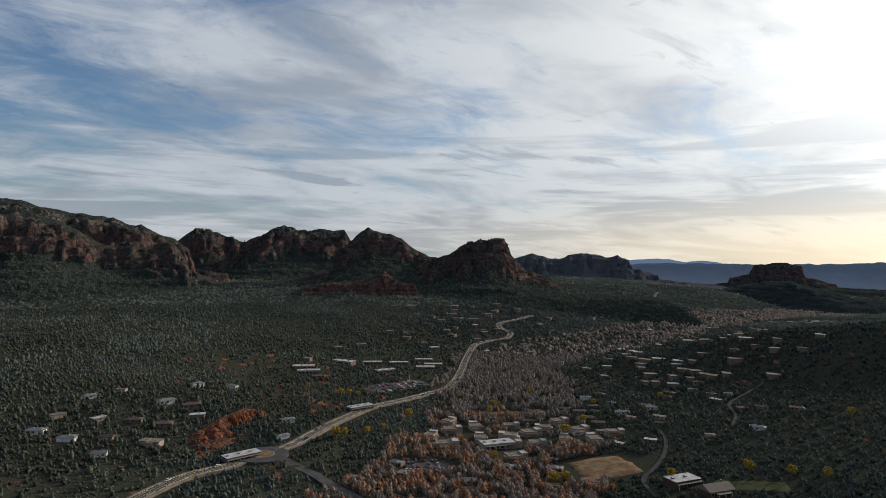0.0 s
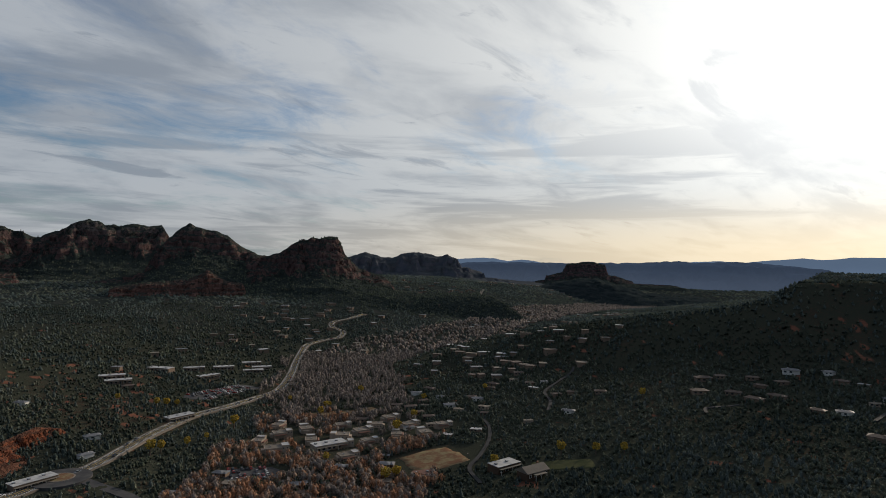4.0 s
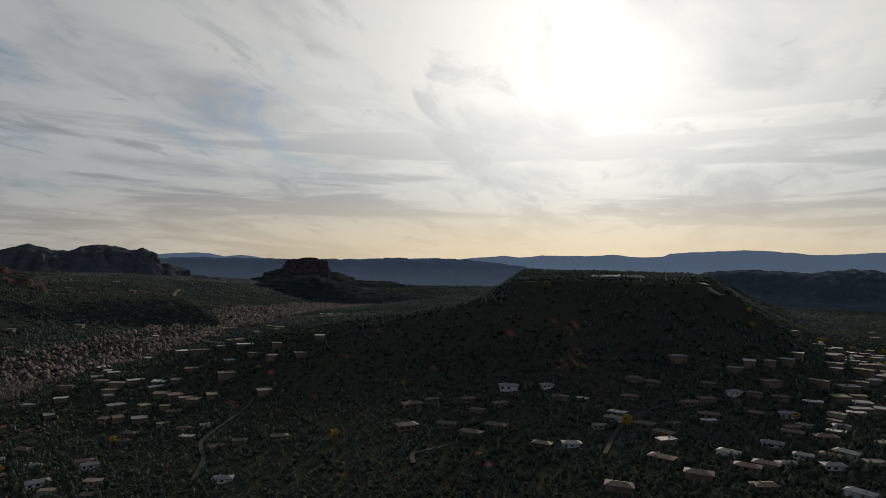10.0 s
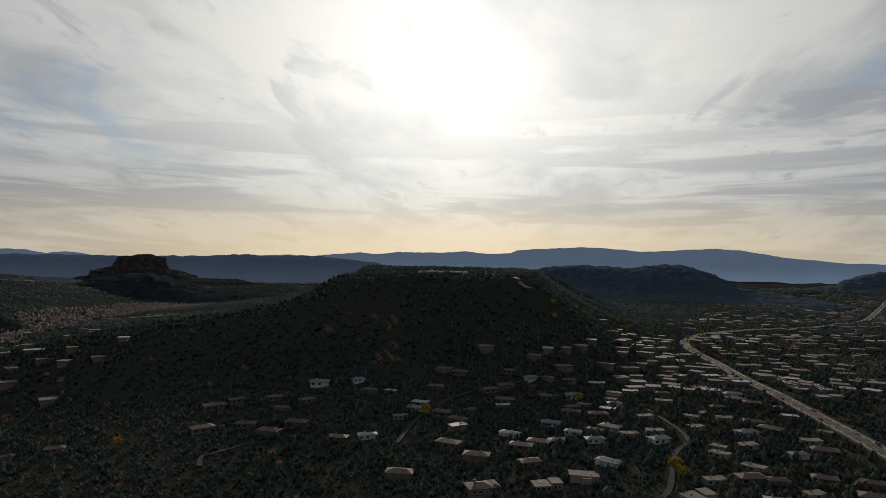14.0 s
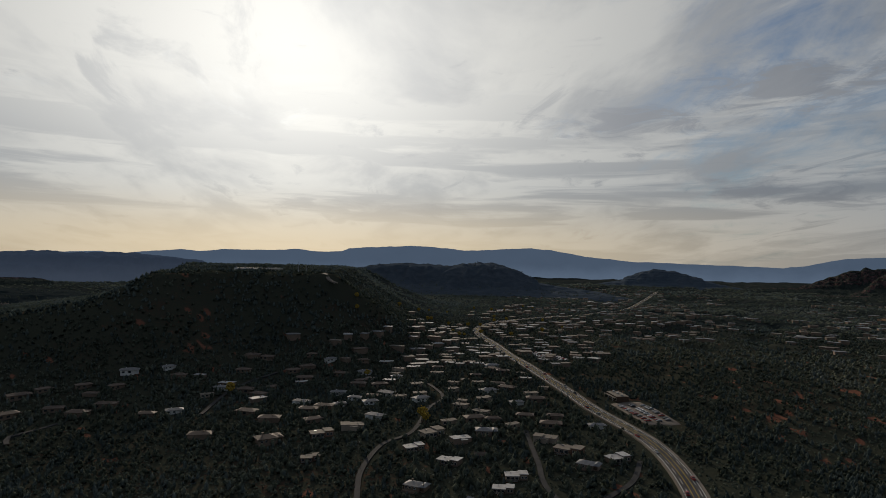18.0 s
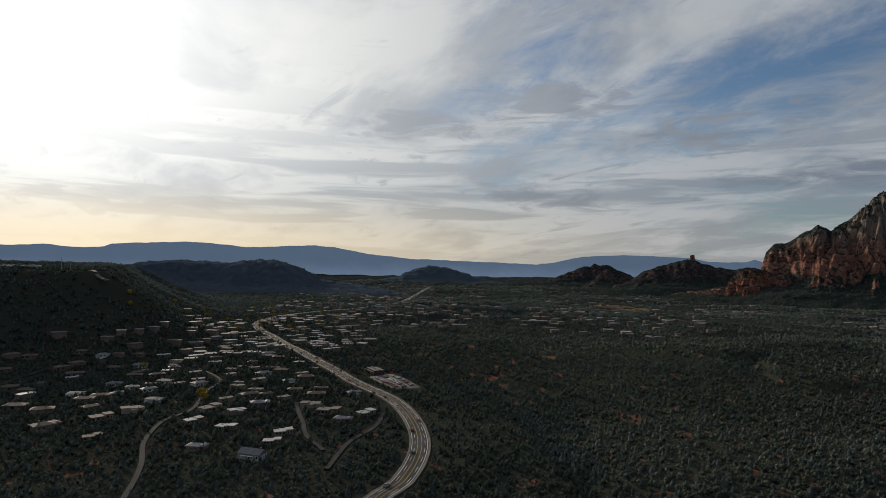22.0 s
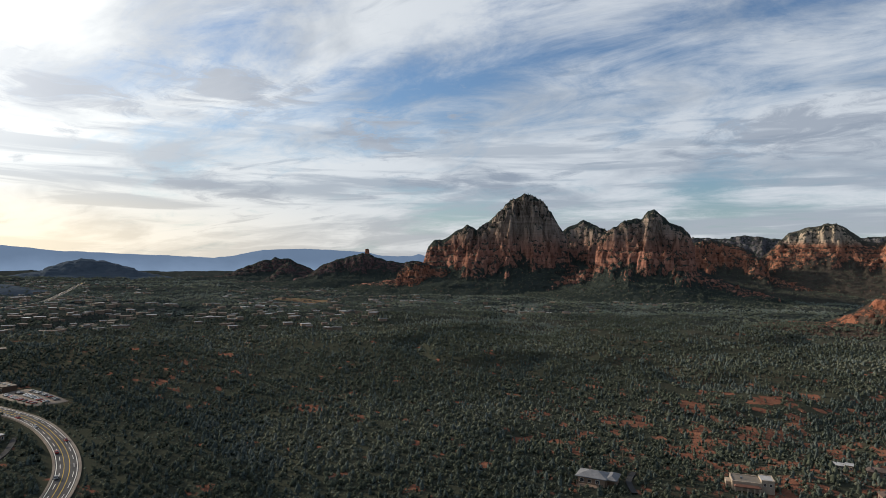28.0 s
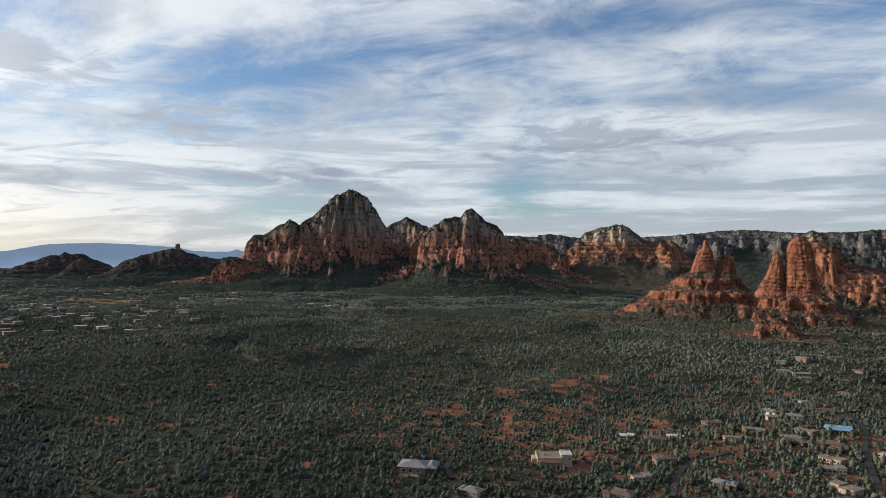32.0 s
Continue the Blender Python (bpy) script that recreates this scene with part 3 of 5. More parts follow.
massif("butte", "flat-topped red butte far down the valley", "butte", 29.0, 3150,
       [(-210, 96), (-128, 114), (-107, 157), (-36, 168), (-13, 173), (43, 164), (82, 159), (95, 109), (214, 75)],
       59, 330, 252, MAT_BUTTE, 0.45, 0.14, 20, 0.7, 9, nu=140, nv=90)
massif("hill", "low dark wooded hill with scattered houses", "hill", 28.3, 2520,
       [(-236, 40), (-137, 73), (-25, 94), (65, 100), (151, 75), (235, 52)],
       29, 420, 336, MAT_SCRUB_HILL, 0.92, 0.5, 12, 0.4, 10, nu=125, nv=84, trees=0.12)
# the haze over this range is glow in its material
massif("range", "long dark wooded range with haze as its own glow", "range", 29.3, 3486,
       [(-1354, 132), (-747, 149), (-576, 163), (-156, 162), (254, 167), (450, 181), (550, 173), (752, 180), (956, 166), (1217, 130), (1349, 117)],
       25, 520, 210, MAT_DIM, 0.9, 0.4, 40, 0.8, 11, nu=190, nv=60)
massif("hill", "flat-topped wooded hill in shade, tinted haze blue", "hill", 68.2, 2436,
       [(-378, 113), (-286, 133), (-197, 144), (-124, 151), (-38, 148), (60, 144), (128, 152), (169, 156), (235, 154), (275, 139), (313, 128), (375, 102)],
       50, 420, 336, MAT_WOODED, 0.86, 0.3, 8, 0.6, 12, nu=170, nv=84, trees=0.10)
massif("hill", "small distant wooded hill tinted haze blue", "hill", 88.4, 3360,
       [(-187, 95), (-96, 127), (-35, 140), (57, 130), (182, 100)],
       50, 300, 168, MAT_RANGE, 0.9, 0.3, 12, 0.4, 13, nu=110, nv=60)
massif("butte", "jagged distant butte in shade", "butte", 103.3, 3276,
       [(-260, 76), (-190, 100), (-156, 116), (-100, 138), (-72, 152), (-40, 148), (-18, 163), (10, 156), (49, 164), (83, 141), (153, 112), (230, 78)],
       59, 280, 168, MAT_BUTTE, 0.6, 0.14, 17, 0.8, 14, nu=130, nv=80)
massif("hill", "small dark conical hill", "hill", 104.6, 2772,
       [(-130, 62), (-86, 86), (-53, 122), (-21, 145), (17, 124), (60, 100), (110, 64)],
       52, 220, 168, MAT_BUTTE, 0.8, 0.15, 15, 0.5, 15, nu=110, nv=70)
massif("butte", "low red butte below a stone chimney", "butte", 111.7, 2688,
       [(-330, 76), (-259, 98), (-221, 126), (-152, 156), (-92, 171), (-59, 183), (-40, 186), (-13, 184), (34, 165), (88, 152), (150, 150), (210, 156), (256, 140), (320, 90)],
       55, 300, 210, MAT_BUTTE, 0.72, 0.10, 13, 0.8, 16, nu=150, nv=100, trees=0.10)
massif("rock_dome", "small red rock dome at the mountain's foot", "rock dome", 117.1, 2268,
       [(-120, 105), (-93, 133), (-65, 147), (-37, 153), (-8, 150), (11, 140), (59, 127), (119, 99)],
       50, 150, 126, MAT_RED, 0.5, 0.3, 12, 1.0, 17, nu=130, nv=84, trees=0.08, cap=0.4)
massif("mountain", "great grey and red sandstone dome mountain", "mountain", 123.2, 2436,
       [(-280, 163), (-267, 211), (-240, 239), (-209, 244), (-178, 261), (-147, 284), (-109, 300), (-72, 286), (-8, 327), (24, 360), (56, 392), (88, 409), (122, 417), (155, 407), (189, 384), (223, 358), (247, 313), (282, 269)],
       50, 470, 353, MAT_CAP, 0.66, 0.20, 22, 1.0, 18, nu=270, nv=180, trees=0.12, cap=0.5)
massif("peak", "wooded peak between two sandstone mountains", "peak", 131.7, 2646,
       [(-136, 272), (-88, 307), (-16, 343), (22, 324), (71, 296), (133, 282)],
       63, 430, 294, MAT_CAP, 0.72, 0.2, 22, 1.0, 19, nu=150, nv=110, trees=0.14, cap=0.5)
massif("mountain", "pointed sandstone mountain with a red buttress", "mountain", 136.7, 2226,
       [(-161, 250), (-93, 284), (-63, 307), (-31, 318), (-11, 314), (9, 341), (30, 352), (51, 330), (82, 301), (124, 281), (145, 261), (162, 220)],
       46, 440, 336, MAT_CAP, 0.68, 0.18, 20, 1.1, 20, nu=250, nv=180, trees=0.12, cap=0.5)
massif("ridge", "low red sandstone shoulder with a wooded top", "ridge", 143.3, 2688,
       [(-147, 233), (-73, 259), (-12, 252), (49, 236), (98, 205), (147, 181)],
       59, 420, 252, MAT_RED, 0.66, 0.12, 17, 0.9, 21, nu=150, nv=110, trees=0.18)
massif("mountain", "red mountain with a pale layered cap", "mountain", 151.5, 2940,
       [(-288, 191), (-223, 251), (-184, 297), (-120, 318), (-43, 339), (-5, 331), (45, 300), (82, 266), (131, 259), (180, 274), (228, 242), (288, 183)],
       59, 480, 294, MAT_WHITE, 0.74, 0.18, 18, 0.7, 22, nu=240, nv=150, trees=0.12, cap=0.55)
massif("plateau_rim", "far pale cliff rim in haze blue below a forested plateau", "plateau rim", 155.4, 3738,
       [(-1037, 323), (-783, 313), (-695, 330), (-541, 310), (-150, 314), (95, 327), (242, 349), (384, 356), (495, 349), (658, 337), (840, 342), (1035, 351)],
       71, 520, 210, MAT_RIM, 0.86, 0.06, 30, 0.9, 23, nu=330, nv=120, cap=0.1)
def rock_tower(label, az, dist, outline, depth, seed, mat):
    """A free-standing rock tower: outline gives height, left and right edge; beds stand out as rounded rings."""
    zs = np.linspace(outline[0][0], outline[-1][0], 56)
    left, right = [np.interp(zs, [o[0] for o in outline], [o[k] for o in outline]) for k in (1, 2)]
    a = np.linspace(0, 2 * np.pi, 72, endpoint=False)
    aa, zz = np.meshgrid(a, zs)
    mid, half = ((left + right) / 2)[:, None], ((right - left) / 2)[:, None]
    c, n = np.cos(aa), np.sin(aa)
    bed = zz / 6.5 + 0.8 * fbm(aa * 2, zz / 30, seed)
    ring = 0.05 * np.sin(bed * 2 * np.pi) + 0.035 * np.sin(bed * 5.3)
    joint = np.abs(fbm(c * 2.6 + n * 1.1, n * 2.6 + zz / 70, seed + 2, 3))
    rough = 1 + ring + 0.45 * (np.minimum(joint, 0.2) - 0.12) + 0.10 * fbm(aa * 5, zz / 5, seed + 4, 3)
    # the outline keeps its width; the depth swells and shrinks with it
    deep = depth * (0.45 + 0.55 * np.clip(half / half.max(), 0, 1))
    u, v = mid + half * np.sign(c) * np.abs(c) ** 0.8 * (1 + 0.5 * (rough - 1)), deep * np.sign(n) * np.abs(n) ** 0.8 * rough
    e_r, e_t = (math.sin(radians(az)), math.cos(radians(az))), (math.cos(radians(az)), -math.sin(radians(az)))
    d = dist + v
    x, y = d * e_r[0] + u * e_t[0], d * e_r[1] + u * e_t[1]
    pts = np.concatenate([np.stack([x, y, zz], -1).reshape(-1, 3), [[x[-1].mean(), y[-1].mean(), zs[-1] + 1.0]]])
    body = grid_faces(56, 72, True)
    k = 55 * 72 + np.arange(72)
    lid = np.stack([k, 55 * 72 + (np.arange(72) + 1) % 72, np.full(72, 56 * 72), np.full(72, 56 * 72)], 1)
    me = bpy.data.meshes.new("rock_spire")
    me.from_pydata([tuple(p) for p in pts.tolist()], [], [tuple(f) for f in body.tolist()] + [tuple(f[:3]) for f in lid.tolist()])
    me.polygons.foreach_set("use_smooth", np.full(len(me.polygons), True))
    me.materials.append(mat)
    return tagged(new("rock_spire", me), label, "rock spire", kind="structure")


massif("rock_apron", "rounded red slickrock apron below a spire", "rock apron", 156.8, 1350,
       [(-150, 50), (-97, 78), (-60, 102), (-30, 120), (5, 142), (40, 148), (75, 146), (92, 128), (120, 92), (150, 56)],
       44, 170, 120, MAT_FIN, 0.86, 0.3, 27, 0.75, 24, nu=190, nv=120, trees=0.16, cap=0.5)
rock_tower("orange-red sandstone spire on a rock apron", 156.8, 1338, [(120, -2, 60), (140, 4, 54), (152, 8, 50), (166, 13, 47), (178, 16, 45), (184, 20, 43), (190, 26, 40), (198, 27, 37), (203, 29, 35)], 20, 44, MAT_FIN)
rock_tower("squat red sandstone block beside a spire", 156.8, 1346, [(120, 46, 92), (146, 52, 88), (160, 54, 84), (170, 56, 81), (175, 62, 76)], 18, 45, MAT_FIN)
massif("rock_apron", "broad red slickrock apron below tall fins", "rock apron", 164.3, 1312,
       [(-110, 54), (-70, 80), (-48, 98), (-20, 110), (20, 112), (60, 104), (100, 66)],
       42, 160, 110, MAT_FIN, 0.86, 0.3, 25, 0.75, 25, nu=170, nv=110, trees=0.16, cap=0.5)
rock_tower("slender orange-red sandstone finger", 164.3, 1298, [(86, -62, 8), (104, -52, 2), (118, -44, -2), (134, -35, -4), (150, -29, -5), (164, -26, -7), (172, -23, -9), (179, -18, -13)], 22, 46, MAT_FIN)
rock_tower("tall rounded red sandstone fin", 164.3, 1302, [(86, -14, 62), (106, -8, 54), (130, -4, 49), (160, -2, 45), (182, -1, 41), (194, 2, 38), (202, 7, 33), (208, 14, 28)], 26, 47, MAT_FIN)
massif("rock_dome", "pale-topped red sandstone dome with fins", "rock dome", 167.7, 1554,
       [(-84, 193), (-63, 225), (-44, 233), (-26, 228), (-12, 201), (2, 198), (15, 176), (40, 158), (86, 152)],
       50, 190, 151, MAT_CAP_LOW, 0.5, 0.2, 13, 0.6, 26, nu=170, nv=120, trees=0.07, cap=0.3)


# ---- the last blue mountains ----
def far_mountains():
    crest = [(12, 166), (15.9, 179), (18.8, 198), (20.2, 197), (21.6, 177), (22.9, 191), (25.2, 165), (31.7, 165), (35.8, 180), (40.3, 195), (41.7, 185), (46.2, 221), (47.5, 207),
             (49.6, 226), (53.6, 228), (55.8, 239), (57.6, 223), (59.9, 231), (60.4, 253), (62.9, 266), (66.1, 281), (69.6, 266), (71, 250), (77.2, 275), (79.1, 261), (82, 218),
             (86.1, 186), (90.6, 177), (97.7, 159), (99.3, 175), (102, 225), (105.7, 238), (111.1, 223), (112.6, 196), (115.4, 195), (116.1, 215), (117.7, 177), (125, 161)]
    a = np.linspace(12, 125, 700)
    top = np.interp(a, [c[0] for c in crest], [c[1] for c in crest]) + 4 * fbm(a * 1.7, a * 0, 3)
    w = np.linspace(0, 1, 9)
    aa, ww = np.meshgrid(np.radians(a), w)
    r = 4450 + 250 * ww + 20 * fbm(aa * 60, ww * 3, 8)
    z = 40 + (top - 40) * ww ** 0.8
    # the mesh itself emits the blue of the air
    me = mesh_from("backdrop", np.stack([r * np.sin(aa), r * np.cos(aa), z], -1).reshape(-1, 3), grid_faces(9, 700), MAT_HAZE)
    tagged(new("backdrop", me), "haze-blue glowing mountain ranges on the far horizon", "mountains", kind="structure")


far_mountains()


# ---- roads ----
def asphalt(name, a, b):
    m, t, s = material(name)
    n, fine = texture(t, 0.12, 5.0), texture(t, 2.5, 3.0)
    c = blend(t, ramp(t, n, 0.35, 0.7), a, b)
    paint(t, s, c, fine, 0.3, 0.05)
    s.inputs["Roughness"].default_value = 0.85
    s.inputs["Specular IOR Level"].default_value = 0.03
    return m


MAT_ROAD = asphalt("asphalt", (0.050, 0.051, 0.054), (0.080, 0.078, 0.078))
MAT_LANE = asphalt("pale_asphalt", (0.034, 0.035, 0.037), (0.050, 0.050, 0.051))
MAT_SIDE = asphalt("concrete_pavement", (0.14, 0.122, 0.105), (0.20, 0.172, 0.145))
MAT_LINE = asphalt("white_road_paint", (0.55, 0.55, 0.52), (0.65, 0.64, 0.6))
MAT_YELLOW_LINE = asphalt("yellow_road_paint", (0.45, 0.32, 0.05), (0.5, 0.36, 0.07))


def curve_points(line, gap=6.0):
    """A bent line made smooth, with even steps: places and the ways across."""
    p = np.array(line, float)
    k = np.concatenate([[2 * p[0] - p[1]], p, [2 * p[-1] - p[-2]]])
    out = []
    for i in range(1, len(k) - 2):
        n = max(2, int(np.hypot(*(k[i + 1] - k[i])) / gap))
        t = np.linspace(0, 1, n, endpoint=False)[:, None]
        out.append(0.5 * (2 * k[i] + (k[i + 1] - k[i - 1]) * t + (2 * k[i - 1] - 5 * k[i] + 4 * k[i + 1] - k[i + 2]) * t ** 2
                          + (3 * k[i] - k[i - 1] - 3 * k[i + 1] + k[i + 2]) * t ** 3))
    q = np.concatenate(out + [p[-1:]])
    d = np.gradient(q, axis=0)
    d /= np.linalg.norm(d, axis=1)[:, None]
    return q, np.stack([d[:, 1], -d[:, 0]], 1)


def road_height(q, across, half):
    h = np.max([ground(*(q + across * o).T) for o in (-half, -half / 2, 0, half / 2, half)], axis=0)

    def even(v, n):
        window = np.hanning(n + 2)[1:-1]
        return np.convolve(np.pad(v, n // 2, mode="edge"), window / window.sum(), "valid")
    return even(np.maximum(even(h, 21), h), 7) + 0.6


def strip(name, line, a, b, lift, mat, label, category, half, parent=None, dash=None, thick=1.6):
    """A slab along a line, from a to b metres across it."""
    q, across = curve_points(line)
    h = road_height(q, across, half) + lift
    lo, hi = q + across * a, q + across * b
    v = np.stack([np.column_stack([lo, h - thick]), np.column_stack([lo, h]), np.column_stack([hi, h]), np.column_stack([hi, h - thick])], 1).reshape(-1, 3)
    n = len(q)
    f = [(i * 4 + k, i * 4 + 4 + k, i * 4 + 5 + k, i * 4 + 1 + k) for i in range(n - 1) if dash is None or i % dash == 0 for k in range(3)]
    ob = new(name, mesh_from(name, v, np.array(f)[:, ::-1], mat, False))
    if parent is not None:
        ob.parent = parent
        return ob
    return tagged(ob, label, category, kind="structure")


def highway(line, half, label):
    road = strip("road", line, -half, half, 0, MAT_ROAD, label, "road", half)
    strip("pavement", line, half + 0.02, half + 1.3, 0.12, MAT_SIDE, "pale concrete pavement beside the highway", "pavement", half)
    strip("pavement", line, -half - 1.0, -half - 0.02, 0.12, MAT_SIDE, "pale concrete pavement beside the highway", "pavement", half)
    strip("edge_line", line, half - 0.75, half - 0.45, 0.03, MAT_LINE, "", "", half, road, thick=0.02)
    strip("edge_line", line, 0.45 - half, 0.75 - half, 0.03, MAT_LINE, "", "", half, road, thick=0.02)
    for o in (-1.3, 1.1):
        strip("turn_lane_line", line, o, o + 0.25, 0.03, MAT_YELLOW_LINE, "", "", half, road, thick=0.02)
    for o in (-half * 0.58, half * 0.58):
        strip("lane_dash", line, o, o + 0.25, 0.03, MAT_LINE, "", "", half, road, dash=2, thick=0.02)
    return road


highway(WEST_ROAD, 5.1, "grey five-lane highway curving across the wooded plain")
highway(VALLEY_ROAD, 4.4, "grey two-way highway running down the creek valley")
strip("road", BRIDGE_ROAD, -3.6, 3.6, 0, MAT_ROAD, "asphalt road crossing below the roundabout", "road", 5.0)
strip("road", FAR_ROAD, -4.0, 4.0, 0, MAT_SIDE, "pale road winding down the far valley", "road", 4.0)
for lane in LANES:
    strip("lane", lane, -1.4, 1.4, 0, MAT_LANE, "narrow pale asphalt lane between houses", "lane", 2.1)


# ---- where the houses stand ----
MESA_FOOT_HOMES = [(394, 491), (364, 459), (411, 488), (386, 443), (363, 414), (430, 469), (420, 448), (385, 417), (405, 415), (439, 444), (468, 463), (493, 445),
    (483, 423), (402, 373), (415, 361), (528, 393), (564, 395), (480, 350), (532, 362), (553, 357), (378, 303), (473, 333), (430, 310), (421, 284), (382, 256),
    (426, 254), (564, 314), (503, 280), (625, 328), (606, 314), (584, 300), (506, 250), (453, 221)]
BENCH_HOMES = [(640, 394), (674, 368), (643, 358), (668, 349), (681, 337), (752, 351), (1048, 459), (676, 310), (724, 312), (720, 295), (788, 318), (1015, 370),
    (706, 266), (615, 240), (558, 236), (508, 211), (581, 211), (620, 203), (556, 172), (644, 184), (734, 218), (684, 184), (578, 162), (648, 163), (527, 141),
    (541, 130), (500, 176), (456, 169), (467, 155), (428, 169), (490, 126)]
ROADSIDE_HOMES = [(386, 185), (625, 298), (595, 242), (487, 243), (524, 166), (612, 142), (441, 139), (465, 128), (482, 77), (442, 102), (424, 85), (404, 72),
    (420, 58), (347, 145), (359, 105), (376, 103), (333, 108), (348, 76), (319, 69), (422, 149), (385, 142), (589, 340), (741, 290), (727, 259)]
RIDGE_HOMES = [(187, -347), (169, -376), (144, -284), (113, -306), (126, -369), (130, -481), (178, -683), (141, -550), (201, -704), (91, -414),
    (81, -367), (70, -343), (148, -703), (146, -764), (128, -619), (249, -931), (227, -1074), (179, -821), (164, -993), (202, -1177), (140, -256), (188, -208)]
CREEK_HOMES = [(-274, 414), (-250, 410), (-228, 418), (-198, 420), (-279, 446), (-252, 450), (-227, 454), (-205, 452), (-192, 483), (-225, 500), (-204, 500),
    (-284, 494), (-272, 519), (-225, 563), (-198, 577), (-219, 393), (-69, 574), (-126, 503), (-121, 469), (-23, 423), (-32, 443), (82, 441), (81, 424), (167, 488),
    (142, 490), (271, 645), (248, 655), (258, 629), (260, 580), (196, 550)]
VALLEY_HOMES = [(211, 480), (248, 480), (344, 718), (341, 787), (271, 841), (288, 978), (261, 786), (287, 742), (329, 685), (371, 681), (357, 774), (370, 743),
    (421, 680), (435, 654), (227, 838), (194, 813), (173, 670), (171, 579), (228, 617), (-138, 674), (-165, 752), (-145, 858), (-119, 904), (-58, 1004), (17, 1052),
    (-29, 982), (-88, 1026)]


# ---- building materials ----
def plain(name, colour, rough=0.8, spread=0.14, scale=0.8, metal=0.0, spec=0.1):
    """A painted or plastered surface with weathering."""
    m, t, s = material(name)
    tint = wire(t, "ShaderNodeObjectInfo").outputs["Random"]
    n, fine = texture(t, scale * 0.3, 5.0, 0.65), texture(t, scale * 6, 3.0)
    c = blend(t, ramp(t, n, 0.3, 0.75), tuple(v * (1 - spread) for v in colour), tuple(min(1, v * (1 + spread)) for v in colour))
    c = blend(t, calc(t, "MULTIPLY", tint, 0.35), c, tuple(v * 0.55 for v in colour))
    paint(t, s, c, fine, 0.25, 0.03)
    s.inputs["Roughness"].default_value, s.inputs["Metallic"].default_value, s.inputs["Specular IOR Level"].default_value = rough, metal, spec
    return m


STUCCO = plain("tan_stucco", (0.20, 0.148, 0.112))
ROSE = plain("rose_stucco", (0.20, 0.115, 0.08))
CREAM = plain("cream_adobe", (0.33, 0.27, 0.21))
WOOD = plain("dark_timber", (0.085, 0.055, 0.038))
TILE = plain("brown_roof_tile", (0.10, 0.075, 0.063), 0.7, 0.2, 1.6, spec=0.12)
CLAY = plain("clay_roof_tile", (0.145, 0.072, 0.052), 0.7, 0.2, 1.6, spec=0.12)
GREY_ROOF = plain("grey_shingle_roof", (0.15, 0.155, 0.165), 0.65, 0.2, 1.4, spec=0.12)
WHITE_ROOF = plain("white_roof_membrane", (0.36, 0.36, 0.36), 0.7, 0.25, spec=0.12)
TAN_ROOF = plain("tan_gravel_roof", (0.165, 0.145, 0.122), 0.85)
BLUE_ROOF = plain("blue_metal_roof", (0.16, 0.30, 0.42), 0.32, 0.12, metal=0.3, spec=0.6)
WHITE_WALL = plain("white_boards", (0.62, 0.61, 0.58))
TRIM = plain("white_trim", (0.6, 0.58, 0.54))
METAL = plain("grey_metal", (0.3, 0.31, 0.32), 0.35, metal=0.8, spec=0.6)


def glass():
    m, t, s = material("window_glass")
    paint(t, s, (0.03, 0.035, 0.04))
    s.inputs["Roughness"].default_value, s.inputs["Specular IOR Level"].default_value = 0.08, 0.8
    return m


GLASS = glass()


def part(name, bm, mat, parent, label="", at=None):
    me = bpy.data.meshes.new(name)
    bm.to_mesh(me)
    bm.free()
    me.materials.append(mat)
    ob = new(name, me)
    ob.parent = parent
    if at is not None:
        ob.matrix_basis = at
    if label:
        ob["label"] = label
    return ob


def block(bm, x0, y0, z0, x1, y1, z1, bevel=0.0):
    made = bmesh.ops.create_cube(bm, size=1.0, matrix=Matrix.LocRotScale(((x0 + x1) / 2, (y0 + y1) / 2, (z0 + z1) / 2), None, (x1 - x0, y1 - y0, z1 - z0)))
    if bevel:
        edges = list({e for v in made["verts"] for e in v.link_edges})
        bmesh.ops.bevel(bm, geom=edges, offset=bevel, segments=1, affect="EDGES")


def blocks(*boxes):
    bm = bmesh.new()
    for b in boxes:
        block(bm, *b)
    return bm


def hip(bm, x0, y0, x1, y1, z, rise, over=1.1, gable=False, thick=0.3):
    """A roof with eaves: four slopes to a ridge, or two with gable ends."""
    x0, y0, x1, y1 = x0 - over, y0 - over, x1 + over, y1 + over
    if x1 - x0 >= y1 - y0:
        inset = 0.0 if gable else (y1 - y0) / 2 * 0.92
        ridge = [(x0 + inset, (y0 + y1) / 2), (x1 - inset, (y0 + y1) / 2)]
    else:
        inset = 0.0 if gable else (x1 - x0) / 2 * 0.92
        ridge = [((x0 + x1) / 2, y0 + inset), ((x0 + x1) / 2, y1 - inset)]
    low = [bm.verts.new((x, y, z)) for x, y in ((x0, y0), (x1, y0), (x1, y1), (x0, y1))]
    eave = [bm.verts.new((x, y, z + thick)) for x, y in ((x0, y0), (x1, y0), (x1, y1), (x0, y1))]
    a, b = [bm.verts.new((x, y, z + thick + rise)) for x, y in ridge]
    for i in range(4):
        bm.faces.new((low[i], low[(i + 1) % 4], eave[(i + 1) % 4], eave[i]))
    bm.faces.new(low[::-1])
    if x1 - x0 >= y1 - y0:
        sides = [(eave[0], eave[1], b, a), (eave[1], eave[2], b), (eave[2], eave[3], a, b), (eave[3], eave[0], a)]
    else:
        sides = [(eave[0], eave[1], a), (eave[1], eave[2], b, a), (eave[2], eave[3], b), (eave[3], eave[0], a, b)]
    for s in sides:
        bm.faces.new(s)


